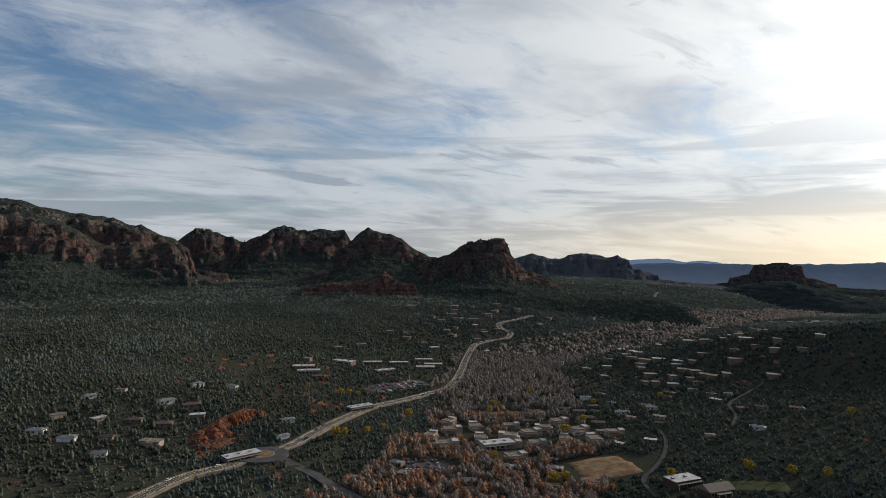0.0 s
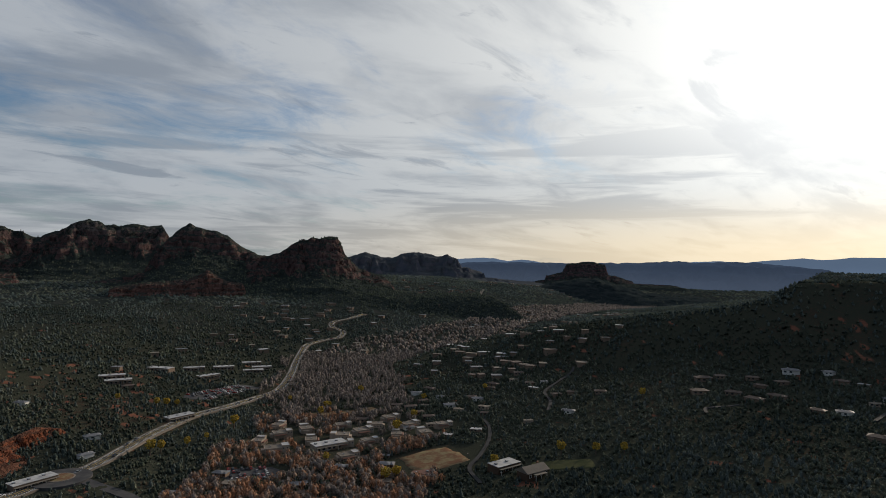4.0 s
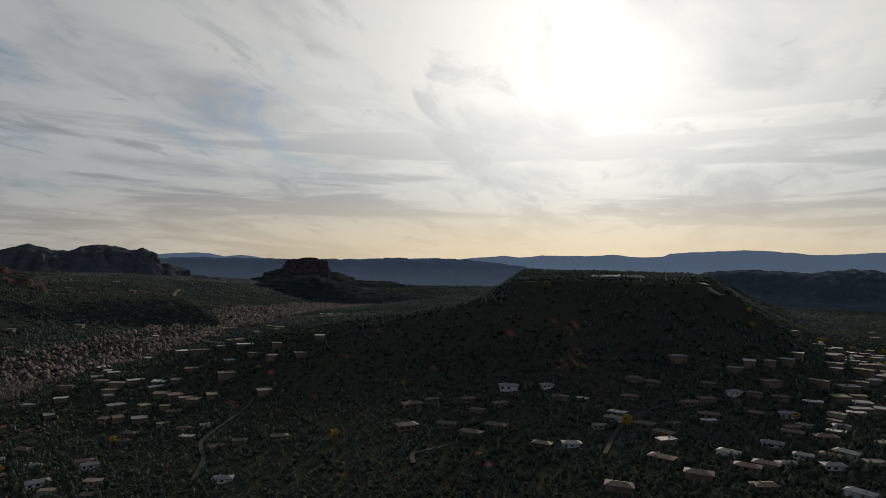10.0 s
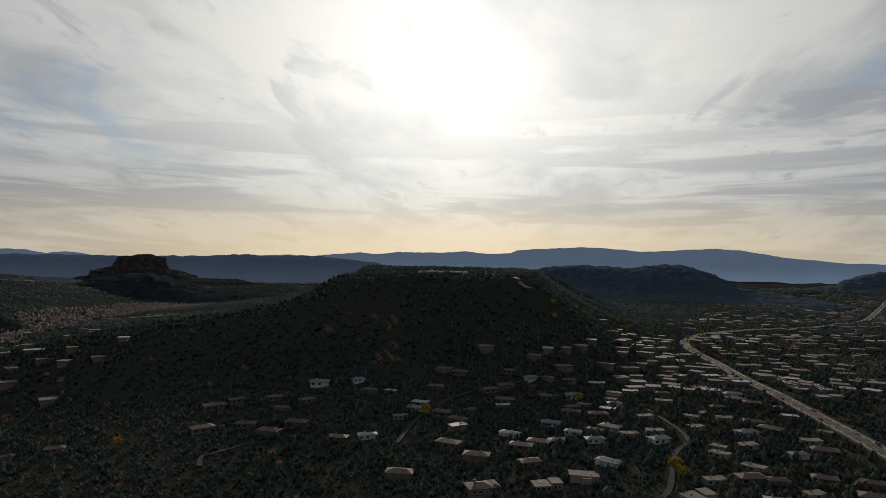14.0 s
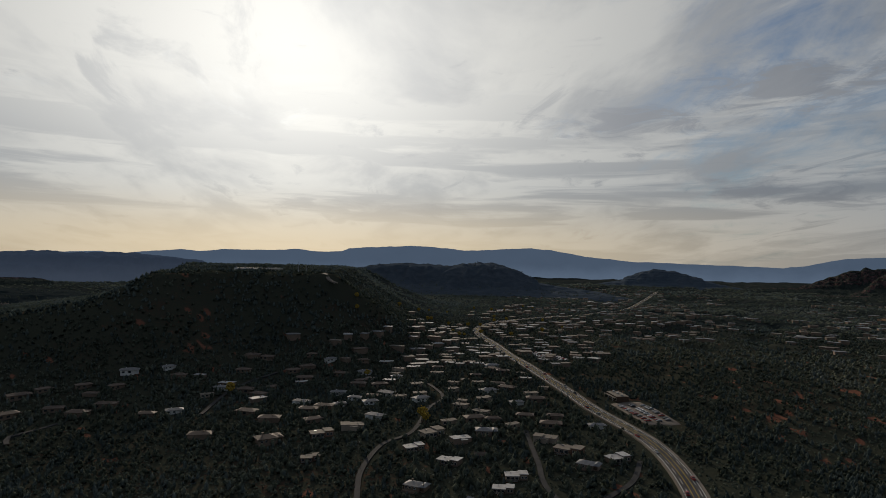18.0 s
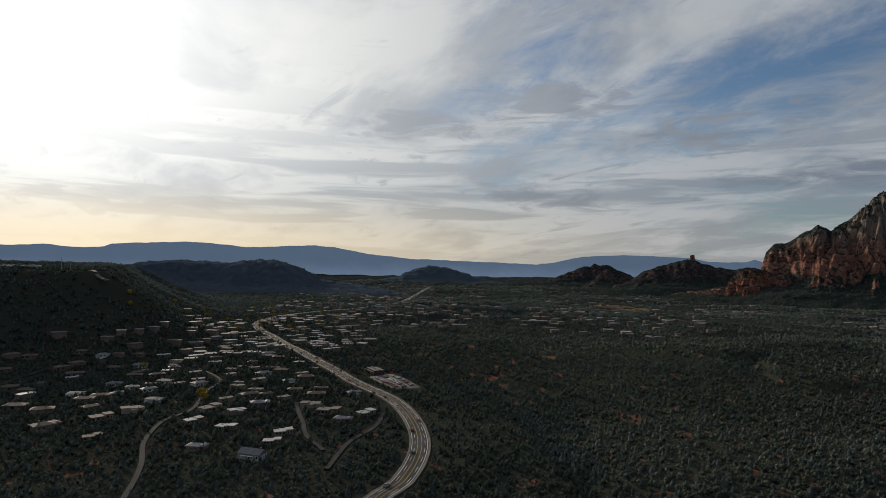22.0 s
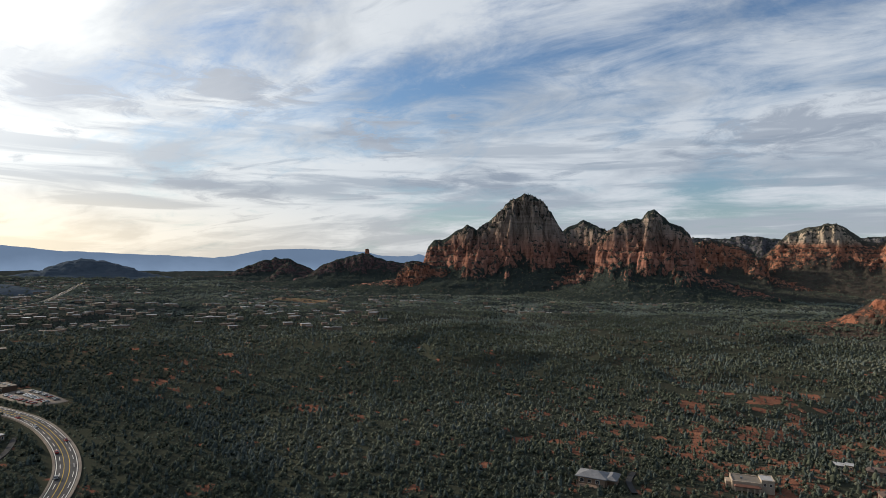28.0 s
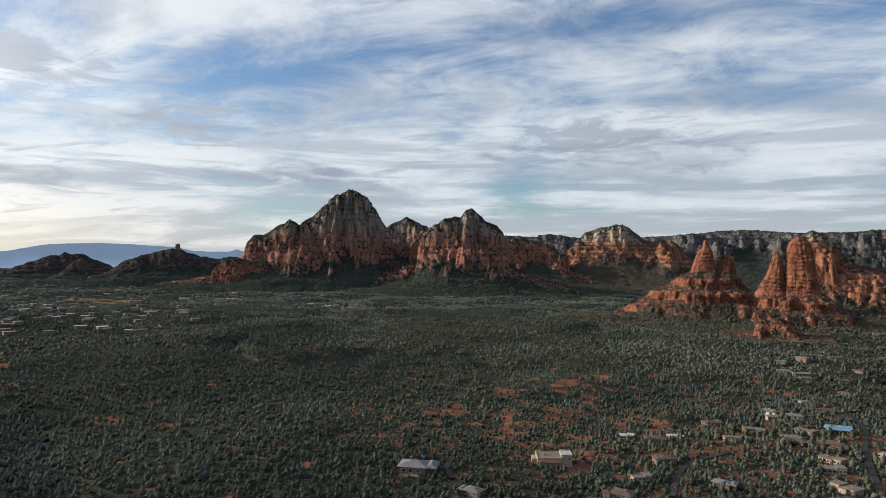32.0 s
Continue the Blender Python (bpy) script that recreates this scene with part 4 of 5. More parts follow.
def windows(root, y, xs, z0, h, w, thick=0.16, name="window"):
    """Windows in a wall that faces y: frame proud of the wall, pane in it."""
    s = -1 if y < 0 else 1
    for x in xs:
        f = part(name, blocks((x - w / 2 - 0.12, min(y, y + s * thick), z0 - 0.12, x + w / 2 + 0.12, max(y, y + s * thick), z0), (x - w / 2 - 0.12, min(y, y + s * thick), z0 + h, x + w / 2 + 0.12, max(y, y + s * thick), z0 + h + 0.12),
                              (x - w / 2 - 0.12, min(y, y + s * thick), z0, x - w / 2, max(y, y + s * thick), z0 + h), (x + w / 2, min(y, y + s * thick), z0, x + w / 2 + 0.12, max(y, y + s * thick), z0 + h)), TRIM, root)
        part("pane", blocks((x - w / 2, min(y, y + s * 0.07), z0, x + w / 2, max(y, y + s * 0.07), z0 + h)), GLASS, f)


def tile_house(wall, tile, label, two=False):
    """A house with wide eaves: main block, wing, hipped roofs, terrace, chimney."""
    root = tagged(new("house"), label, "house", "houses of the town")
    h = 5.6 if two else 3.4
    part("wall", blocks((-8, -5, -4, 5, 5, h), (5, -3.5, -4, 9.5, 6.5, 3.1)), wall, root)
    bm = bmesh.new()
    hip(bm, -8, -5, 5, 5, h, 1.9)
    part("roof", bm, tile, root)
    bm = bmesh.new()
    hip(bm, 5.2, -3.5, 9.5, 6.5, 3.1, 1.3, 0.9)
    part("wing_roof", bm, tile, root)
    windows(root, -5, (-6, -2.5, 1.5), 1.0, 1.5, 1.8)
    windows(root, 5, (-5.5, -1, 3), 1.0, 1.5, 1.8)
    if two:
        windows(root, -5, (-6, -2.5, 1.5), 3.6, 1.4, 1.8)
    part("garage_door", blocks((5.8, -3.62, 0, 8.9, -3.5, 2.4)), WOOD, root)
    part("chimney", blocks((-4.2, 1.2, 2.4, -3.1, 2.1, h + 3.0), (-4.35, 1.05, h + 3.0, -2.95, 2.25, h + 3.2)), wall, root)
    part("terrace", blocks((-8.2, -8.6, -3.5, 2.5, -5, 0.12)), STUCCO, root)
    for x in (-7.8, -2.8, 2.1):
        part("post", blocks((x, -8.4, 0.12, x + 0.3, -8.1, 2.9)), wall, root)
    return root


def flat_house(wall, top, label):
    """A low house of stepped blocks with parapets and flat roofs."""
    root = tagged(new("house"), label, "house", "houses of the town")
    part("wall", blocks((-9, -4.5, -4, 2, 4.5, 3.3), (2, -3, -4, 8.5, 6, 4.2), (-4, 4.5, -4, 2, 7.5, 2.9)), wall, root)
    part("roof", blocks((-9.5, -5.4, 3.3, 2, 5.1, 3.62)), top, root)
    part("upper_roof", blocks((1.6, -3.5, 4.2, 9.0, 6.5, 4.5)), top, root)
    part("rear_roof", blocks((-4.3, 5.1, 2.9, 2.2, 7.8, 3.12)), top, root)
    windows(root, -4.5, (-7, -3.6, -0.4), 0.7, 1.9, 2.4)
    windows(root, -3, (4.2, 6.8), 0.9, 1.8, 1.6)
    part("door", blocks((0.7, -4.6, 0, 1.6, -4.5, 2.1)), WOOD, root)
    part("roof_vent", blocks((-5, 1, 3.62, -4.2, 1.8, 4.3)), METAL, root)
    part("deck", blocks((-9.2, -7.6, -3.5, 0, -4.5, 0.1)), WOOD, root)
    part("railing", blocks((-9.2, -7.6, 0.1, 0, -7.5, 1.0)), METAL, root)
    return root


def gable_house(wall, top, label):
    """A house under one long gabled roof with a lean-to porch."""
    root = tagged(new("house"), label, "house", "houses of the town")
    bm = blocks((-7, -4, -4, 7, 4, 3.0))
    for x in (-7, 7):
        v = [bm.verts.new(c) for c in ((x, -4, 3.0), (x, 4, 3.0), (x, 0, 5.0))]
        bm.faces.new(v)
    part("wall", bm, wall, root)
    bm = bmesh.new()
    hip(bm, -7, -4, 7, 4, 2.85, 2.35, 0.6, True)
    part("roof", bm, top, root)
    bm = blocks((-4, -6.6, 2.35, 4, -4, 2.55))
    part("porch_roof", bm, top, root)
    for x in (-3.8, -0.1, 3.6):
        part("porch_post", blocks((x, -6.4, -3, x + 0.22, -6.2, 2.35)), TRIM, root)
    windows(root, -4, (-5.4, -2, 2, 5.4), 0.9, 1.4, 1.3)
    windows(root, 4, (-4.5, 0, 4.5), 0.9, 1.4, 1.3)
    part("door", blocks((-0.5, -4.1, 0, 0.5, -4, 2.1)), WOOD, root)
    part("chimney", blocks((4.0, 0.8, 2.5, 4.9, 1.7, 6.0)), ROSE, root)
    return root


def adobe_block(label, category="courtyard building"):
    """Part of a walled village: thick plastered blocks with parapets, arches and small roofs."""
    root = tagged(new("adobe_building"), label, category, "courtyard village")
    part("wall", blocks((-11, -7, -3, 5, 7, 5.0), (5, -5, -3, 12, 6, 6.6), (-14, -3, -3, -11, 5, 3.6)), CREAM, root)
    part("parapet", blocks((-11.2, -7.2, 5.0, 5, -6.6, 5.7), (-11.2, 6.6, 5.0, 5, 7.2, 5.7), (-11.2, -6.6, 5.0, -10.6, 6.6, 5.7), (5, -5.2, 6.6, 12.2, -4.7, 7.2), (5, 5.7, 6.6, 12.2, 6.2, 7.2), (11.7, -4.7, 6.6, 12.2, 5.7, 7.2)), CREAM, root)
    part("roof", blocks((-10.6, -6.6, 5.0, 5, 6.6, 5.25)), TAN_ROOF, root)
    part("tower_roof", blocks((5, -4.7, 6.6, 11.7, 5.7, 6.8)), WHITE_ROOF, root)
    bm = bmesh.new()
    hip(bm, -10, -10, 4, -7.2, 3.2, 1.0, 0.3)
    part("arcade_roof", bm, CLAY, root)
    for x in (-9.6, -6.2, -2.8, 0.6, 3.6):
        part("pillar", blocks((x - 0.4, -9.9, -3, x + 0.4, -9.2, 3.2)), CREAM, root)
    windows(root, -5, (6.8, 10), 3.6, 1.6, 1.2)
    windows(root, 7, (-8, -4, 0), 1.2, 1.8, 1.5)
    part("roof_vent", blocks((-6, -1, 5.25, -4.6, 0.4, 6.3)), METAL, root)
    return root


def store(label, length=34, wall=None, top=None):
    """A long flat-roofed shop building with a canopy and a row of shop windows."""
    root = tagged(new("store"), label, "shop building", "shops by the highway")
    l = length / 2
    part("wall", blocks((-l, -6.5, -3, l, 6.5, 4.6)), wall or STUCCO, root)
    part("roof", blocks((-l - 0.4, -6.9, 4.6, l + 0.4, 6.9, 4.95)), top or WHITE_ROOF, root)
    part("canopy", blocks((-l, -9.4, 3.2, l, -6.9, 3.5)), TAN_ROOF, root)
    n = int(length / 5)
    xs = [-l + (i + 0.5) * length / n for i in range(n)]
    windows(root, -6.5, xs, 0.4, 2.3, 3.0, name="shop_window")
    for x in xs[::2]:
        part("canopy_post", blocks((x - 2.4, -9.2, -2, x - 2.15, -8.95, 3.2)), TRIM, root)
    for x in xs[::2]:
        part("roof_unit", blocks((x - 1, -1, 4.95, x + 1, 1.2, 6.0)), METAL, root)
    return root


MODELS = [tile_house(STUCCO, TILE, "tan stucco house with brown hipped tile roofs"), tile_house(ROSE, TILE, "two-storey rose stucco house with a brown tile roof", True),
          tile_house(CREAM, CLAY, "cream house with clay tile roofs and a terrace"), tile_house(STUCCO, GREY_ROOF, "tan house with grey hipped shingle roofs"),
          flat_house(STUCCO, WHITE_ROOF, "low tan house with white flat roofs and a deck"), flat_house(CREAM, TAN_ROOF, "cream block house with gravel flat roofs"),
          flat_house(ROSE, TAN_ROOF, "reddish flat-roofed house with a timber deck"), gable_house(WHITE_WALL, GREY_ROOF, "white gabled house with a porch"),
          gable_house(WOOD, BLUE_ROOF, "dark timber house with a blue metal roof"), gable_house(STUCCO, TILE, "tan gabled house with a brown roof")]


def far_house(wall, top, label, flat):
    """A house that stays far off: walls, roof, chimney, two windows."""
    root = tagged(new("house"), label, "house", "houses of the far town")
    part("wall", blocks((-8, -4.5, -4, 4, 4.5, 3.4), (4, -3, -4, 8.5, 5.5, 3.4)), wall, root)
    bm = bmesh.new()
    if flat:
        block(bm, -8.6, -5.2, 3.4, 4.2, 5.2, 3.75)
        block(bm, 4.2, -3.6, 3.4, 9.1, 6.1, 3.95)
    else:
        hip(bm, -8, -4.5, 8.5, 4.5, 3.4, 1.7)
    part("roof", bm, top, root)
    part("chimney", blocks((-3, 0.6, 2.8, -2, 1.6, 5.6)), wall, root)
    for x in (-5.5, 0):
        part("window", blocks((x - 1.3, -4.6, 0.8, x + 1.3, -4.5, 2.6)), GLASS, root)
    return root


FAR_MODELS = [far_house(STUCCO, WHITE_ROOF, "low tan house with a white flat roof", True), far_house(CREAM, TAN_ROOF, "cream flat-roofed house among trees", True),
              far_house(WHITE_WALL, GREY_ROOF, "white house with a grey hipped roof", False), far_house(STUCCO, TILE, "tan house with a brown tile roof", False)]
CLEAR = []
PLACED = []
OUTLYING = []


def put(model, x, y, turn, scale=1.0, clear=7.5, used=set()):
    """Stands a model on the land; the model itself serves once, then copies."""
    z = float(ground(x, y)) + 0.35
    m = Matrix.Translation((x, y, z)) @ Matrix.Rotation(turn, 4, "Z") @ Matrix.Scale(scale, 4)
    CLEAR.append((x, y, clear * scale))
    if model.name not in used:
        used.add(model.name)
        model.matrix_basis = m
        return model
    return copy_thing(model, m)


rng_home = random.Random(5)


def settle(places, choice, scale=1.0):
    for x, y in places:
        if any((x - a) ** 2 + (y - b) ** 2 < 13 ** 2 for a, b in PLACED) or float(road_gap(np.array([x]), np.array([y]))[0]) < 7 or float(bare_ground(x, y)) > 74:
            continue
        PLACED.append((x, y))
        if math.hypot(x, y) > 700:
            OUTLYING.append((x, y))
            continue
        toward = math.atan2(-x, y) + rng_home.choice((0, 0, 0, math.pi)) + rng_home.uniform(-0.6, 0.6)
        far = math.hypot(x, y) > 480
        k = rng_home.choice(choice)
        model = FAR_MODELS[(3, 3, 3, 2, 0, 1, 1, 2, 0, 3)[k]] if far else MODELS[k]
        put(model, x, y, toward, scale * rng_home.uniform(0.68, 0.95), 8.0)


def street_homes(centre, reach, count, choice, scale=1.0):
    """Houses strewn over a quarter of the town, none in the road."""
    (cx, cy), (rx, ry) = centre, reach
    for i in range(count):
        a, r = rng_home.uniform(0, 2 * math.pi), math.sqrt(rng_home.random())
        settle([(round(cx + rx * r * math.cos(a)), round(cy + ry * r * math.sin(a)))], choice, scale)


settle(MESA_FOOT_HOMES, (0, 0, 1, 2, 0, 3, 9), 1.0)
settle(BENCH_HOMES, (0, 2, 3, 4, 0, 5, 6, 3, 9), 1.0)
settle(ROADSIDE_HOMES, (0, 1, 3, 4, 5, 4, 7, 6), 1.0)
settle(RIDGE_HOMES, (0, 4, 5, 6, 3, 5, 0), 0.95)
put(MODELS[8], 97, -452, 0.5, 0.95)
PLACED.append((97, -452))
street_homes((120, -400), (60, 130), 22, (0, 4, 5, 6, 3, 0), 0.92)
street_homes((170, -800), (60, 160), 12, (0, 4, 5, 6, 3), 1.1)
settle(CREEK_HOMES, (3, 5, 4, 7, 9, 4), 0.95)
settle(VALLEY_HOMES, (4, 7, 5, 9, 0, 3), 0.95)
street_homes((640, 250), (190, 120), 90, (0, 2, 3, 4, 5, 6, 9))
street_homes((900, 330), (200, 110), 60, (0, 2, 4, 5, 4, 9))
street_homes((480, 180), (130, 100), 34, (0, 3, 4, 5, 6, 9))
street_homes((560, 320), (120, 110), 50, (0, 3, 4, 9, 0, 6))
street_homes((790, 220), (180, 120), 60, (0, 3, 4, 5, 9))
street_homes((1010, 250), (200, 120), 50, (0, 3, 4, 5, 9))
street_homes((330, 760), (140, 150), 24, (4, 7, 5, 9, 7), 0.9)
street_homes((66, 440), (32, 36), 12, (9, 3, 7, 5, 9), 0.85)
street_homes((150, 570), (80, 60), 16, (9, 3, 4, 5, 0), 0.9)
street_homes((250, 600), (120, 100), 26, (3, 9, 4, 5, 0, 3), 0.85)
street_homes((-30, 415), (60, 40), 8, (9, 3, 0, 9), 0.9)
street_homes((60, 1000), (150, 90), 12, (4, 7, 5), 1.0)


def far_town():
    """The roofs that fill the far plain, too many to count."""
    rng = np.random.default_rng(21)
    spots = []
    for cx, cy, rx, ry, n in ((1400, 160, 420, 280, 300), (1180, -290, 380, 170, 120), (1800, -560, 480, 290, 170), (1480, -1380, 380, 240, 110), (1250, -900, 300, 160, 40), (2300, 250, 560, 380, 260),
                              (560, 1350, 260, 230, 60), (60, 1220, 180, 120, 40), (1000, 2050, 330, 260, 45), (300, 1700, 300, 200, 40), (2000, -1000, 300, 250, 40)):
        a, r = rng.uniform(0, 2 * np.pi, n), np.sqrt(rng.uniform(0, 1, n))
        spots.append(np.stack([cx + rx * r * np.cos(a), cy + ry * r * np.sin(a)], 1))
    p = np.concatenate(spots)
    p = p[(road_gap(p[:, 0], p[:, 1]) > 9) & (np.hypot(p[:, 0], p[:, 1]) > 960)]
    p = np.concatenate([np.array(OUTLYING, float), p])
    n = len(p)
    z = ground(p[:, 0], p[:, 1])
    turn = np.arctan2(-p[:, 0], p[:, 1]) + rng.uniform(-0.5, 0.5, n)
    long, deep, high = rng.uniform(3.5, 8, n) ** 1.0, rng.uniform(3, 5.5, n), rng.uniform(2.8, 4.6, n)
    box = np.array([(x, y, k) for k in (0, 1) for x, y in ((-1, -1), (1, -1), (1, 1), (-1, 1))], float)
    quads = np.array([(0, 1, 5, 4), (1, 2, 6, 5), (2, 3, 7, 6), (3, 0, 4, 7), (4, 5, 6, 7)])
    vs, fs, ids = [], [], []
    for part_no, (grow, z0, z1) in enumerate(((0.0, -3.0, 0.0), (0.7, 0.0, 0.5))):
        lx, ly = box[None, :, 0] * (long + grow)[:, None], box[None, :, 1] * (deep + grow)[:, None]
        x = p[:, :1] + lx * np.cos(turn)[:, None] - ly * np.sin(turn)[:, None]
        y = p[:, 1:] + lx * np.sin(turn)[:, None] + ly * np.cos(turn)[:, None]
        lo, hi = (z + (high if part_no else z0))[:, None], (z + high + z1)[:, None]
        zz = np.where(box[None, :, 2] > 0, hi, lo)
        vs.append(np.stack([x, y, zz], -1).reshape(-1, 3))
        fs.append((quads[None] + (np.arange(n) * 8)[:, None, None] + part_no * n * 8).reshape(-1, 4))
        ids.append(np.repeat(np.zeros(n, int) if part_no == 0 else np.array([1, 2, 2, 3, 3, 4, 4])[rng.integers(0, 7, n)], 5))
    me = mesh_from("far_houses", np.concatenate(vs), np.concatenate(fs), [STUCCO, WHITE_ROOF, TAN_ROOF, TILE, GREY_ROOF], False)
    me.polygons.foreach_set("material_index", np.concatenate(ids).astype(np.int32))
    tagged(new("far_houses", me), "hundreds of low houses with pale roofs across the plain", "houses", kind="stuff")
    CLEAR.extend((float(x), float(y), 9.0) for x, y in p[:: 3])


far_town()


# ---- single buildings ----
grand = adobe_block("large cream adobe house with stepped flat roofs", "house")
put(grand, 189, -273, math.atan2(-189, -273) + 0.15, 0.8, 14)
slate = tile_house(STUCCO, GREY_ROOF, "stone house with blue-grey hipped roofs")
put(slate, 226, -209, math.atan2(-226, -209) - 0.2, 1.0)
village = adobe_block("cream adobe shop building with clay-tiled arcade")
for x, y, turn in ((5, 496, 0.1), (33, 517, 1.5), (-8, 520, 1.2), (58, 526, 2.9), (80, 506, 0.2), (122, 538, 0.4), (126, 506, 1.7), (64, 560, 0.1), (8, 565, 1.0), (110, 570, 0.3), (148, 520, 0.0), (58, 470, 0.3), (58, 503, 0.0), (10, 538, 0.2), (30, 551, 1.7), (79, 536, 0.3), (104, 514, 1.4), (92, 552, 3.0)):
    put(village, x, y, turn, 0.76 + 0.05 * (x % 4), 19)
shop = store("long tan shop building with a white flat roof")
for x, y, turn in ((-124, 776, -0.5), (-91, 803, 0.15), (-58, 824, 0.1), (-26, 879, 0.05), (-12, 850, 0.1), (-22, 818, 0.05), (-70, 757, 0.6), (-137, 422, 0.75), (-76, 574, 0.7), (-150, 690, 0.2), (-160, 708, 0.2)):
    put(shop, x, y, turn, 0.85, 15)
chapel = store("large cream hall with a white flat roof among cottonwoods", 30, CREAM, WHITE_ROOF)
put(chapel, 46, 501, 0.35, 0.9, 22)
canopy_shop = store("dark flat-roofed station building by the lot", 26, WOOD, TAN_ROOF)
put(canopy_shop, 574, 72, 0.5 + math.pi, 0.75, 12)
barn = store("long white building with a dark red roof", 22, WHITE_WALL, CLAY)
put(barn, 103, 408, 0.1, 0.7, 9)
hall = store("low hall with a white flat roof", 24, WOOD, WHITE_ROOF)
put(hall, 155, 393, 0.4, 0.85, 12)
shed = gable_house(WOOD, TAN_ROOF, "dark hall with a large tan pitched roof")
put(shed, 166, 370, 0.35, 1.3, 9)
hangar = store("long low hangar with a bright white roof", 60, WHITE_WALL, WHITE_ROOF)
put(hangar, 742, 545, math.atan2(-742, 545) + 0.15, 1.0, 20)


# ---- a pale track over the edge of the table hill ----
TRACK = [(694, 398), (700, 412), (724, 434), (768, 460), (830, 484)]
strip("track", TRACK, -2.2, 2.2, 0, MAT_SIDE, "pale dirt track over the rim of the wooded hill", "track", 2.2)
CLEAR.extend((x, y, 14.0) for x, y in TRACK)


# ---- lots, fields and the roundabout ----
def patch(name, label, category, cx, cy, rx, ry, turn, mat, lift=0.25):
    """A flat-lying area that follows the land, with an uneven edge."""
    n, rings = 48, 6
    a = np.linspace(0, 2 * np.pi, n, endpoint=False)
    k = np.linspace(0, 1, rings)
    aa, kk = np.meshgrid(a, k)
    sq = 1 / np.maximum(np.abs(np.cos(aa)), np.abs(np.sin(aa))) ** 0.75
    edge = kk * sq * (1 + 0.05 * value_noise(aa * 3, aa * 0 + cx, 2))
    u, v = rx * edge * np.cos(aa), ry * edge * np.sin(aa)
    x, y = cx + u * math.cos(turn) - v * math.sin(turn), cy + u * math.sin(turn) + v * math.cos(turn)
    z = ground(x, y) + lift
    z[-1] -= 1.6
    x[-1], y[-1] = x[-2] + (x[-1] - x[-2]) * 0.3, y[-2] + (y[-1] - y[-2]) * 0.3
    CLEAR.append((cx, cy, min(rx, ry)))
    for s in (-0.6, 0.6):
        CLEAR.append((cx + s * rx * math.cos(turn), cy + s * rx * math.sin(turn), min(rx, ry)))
    me = mesh_from(name, np.stack([x, y, z], -1).reshape(-1, 3), grid_faces(rings, n, True), mat)
    return tagged(new(name, me), label, category, kind="structure")


def grass(name, a, b):
    m, t, s = material(name)
    n, fine = texture(t, 0.13, 8.0, 0.7), texture(t, 0.9, 4.0)
    paint(t, s, blend(t, ramp(t, n, 0.4, 0.62), a, b), fine, 0.4, 0.2)
    return m


DRY = grass("dry_grass_and_dirt", (0.14, 0.078, 0.05), (0.19, 0.16, 0.095))
LAWN = grass("mown_grass", (0.050, 0.056, 0.030), (0.070, 0.072, 0.040))
patch("parking_lot", "asphalt parking lot full of cars", "parking lot", -48, 690, 62, 17, 0.95, MAT_ROAD)
patch("parking_lot", "shaded asphalt parking lot under trees", "parking lot", -12, 446, 24, 14, 0.2, MAT_ROAD)
patch("parking_lot", "pale asphalt lot beside the highway", "parking lot", 537, 51, 40, 16, 0.5, MAT_SIDE)
patch("parking_lot", "dark asphalt car park among trees", "parking lot", 775, 168, 52, 20, 0.5, MAT_LANE)
patch("dirt_field", "open dirt lot with dry grass", "field", 118, 440, 26, 26, 0.2, DRY)
patch("lawn", "mown green field below the trees", "lawn", 190, 376, 26, 11, -0.5, LAWN)
patch("dirt_field", "bare tan field beside the creek", "field", 70, 610, 42, 14, 0.15, DRY)
patch("dirt_field", "cleared pale field by the school", "field", 1640, -480, 130, 36, 1.0, DRY)


def roundabout(cx, cy):
    z = ROUND_Z + 1.5
    root = tagged(new("roundabout"), "round traffic island with a pale kerb on asphalt", "roundabout", kind="structure")
    for name, r, top, mat in (("carriageway", 17.5, 0.0, MAT_ROAD), ("kerb", 8.2, 0.18, MAT_SIDE), ("island", 7.2, 0.26, DRY)):
        bm = bmesh.new()
        bmesh.ops.create_cone(bm, cap_ends=True, segments=48, radius1=r, radius2=r, depth=3.0, matrix=Matrix.Translation((cx, cy, z + top - 1.5)))
        part(name, bm, mat, root)
    return z


roundabout(-124, 428)

MAT_BANK = rock("raw_red_earth", (0.19, 0.070, 0.040), (0.25, 0.10, 0.06), PALE, 900, 950, 0.5)
# a red road cutting and loose red banks
BANK = float(ground(-150, 465)) - 1
massif("cut_bank", "raw red earth cutting above the shops", "cut bank", -73, 300, [(354, BANK + 3), (372, BANK + 8), (400, BANK + 12), (430, BANK + 13), (452, BANK + 6)], BANK, 26, 30, MAT_BANK, 0.6, 0.2, 3, 0.9, 41, 120, 60)
massif("slickrock", "rounded red slickrock below the fins", "rock outcrop", 163.5, 1120, [(-30, 54), (-22, 68), (-10, 64), (6, 72), (22, 62), (34, 52)], 42, 80, 50, MAT_FIN, 0.55, 0.4, 9, 1.0, 42, 140, 80, cap=0.5)


def pillar(x, y, foot, top, r, label):
    """A lone stone chimney."""
    a = np.linspace(0, 2 * np.pi, 24, endpoint=False)
    k = np.linspace(0, 1, 18)
    aa, kk = np.meshgrid(a, k)
    rad = r * (1.25 - 0.35 * kk) * (1 + 0.14 * value_noise(aa * 2, kk * 6, 4)) * np.where(kk > 0.97, 0.1, 1)
    v = np.stack([x + rad * np.cos(aa), y + rad * np.sin(aa), foot + (top - foot) * kk], -1).reshape(-1, 3)
    tagged(new("rock_spire", mesh_from("rock_spire", v, grid_faces(18, 24, True), MAT_RED)), label, "rock spire", kind="structure")


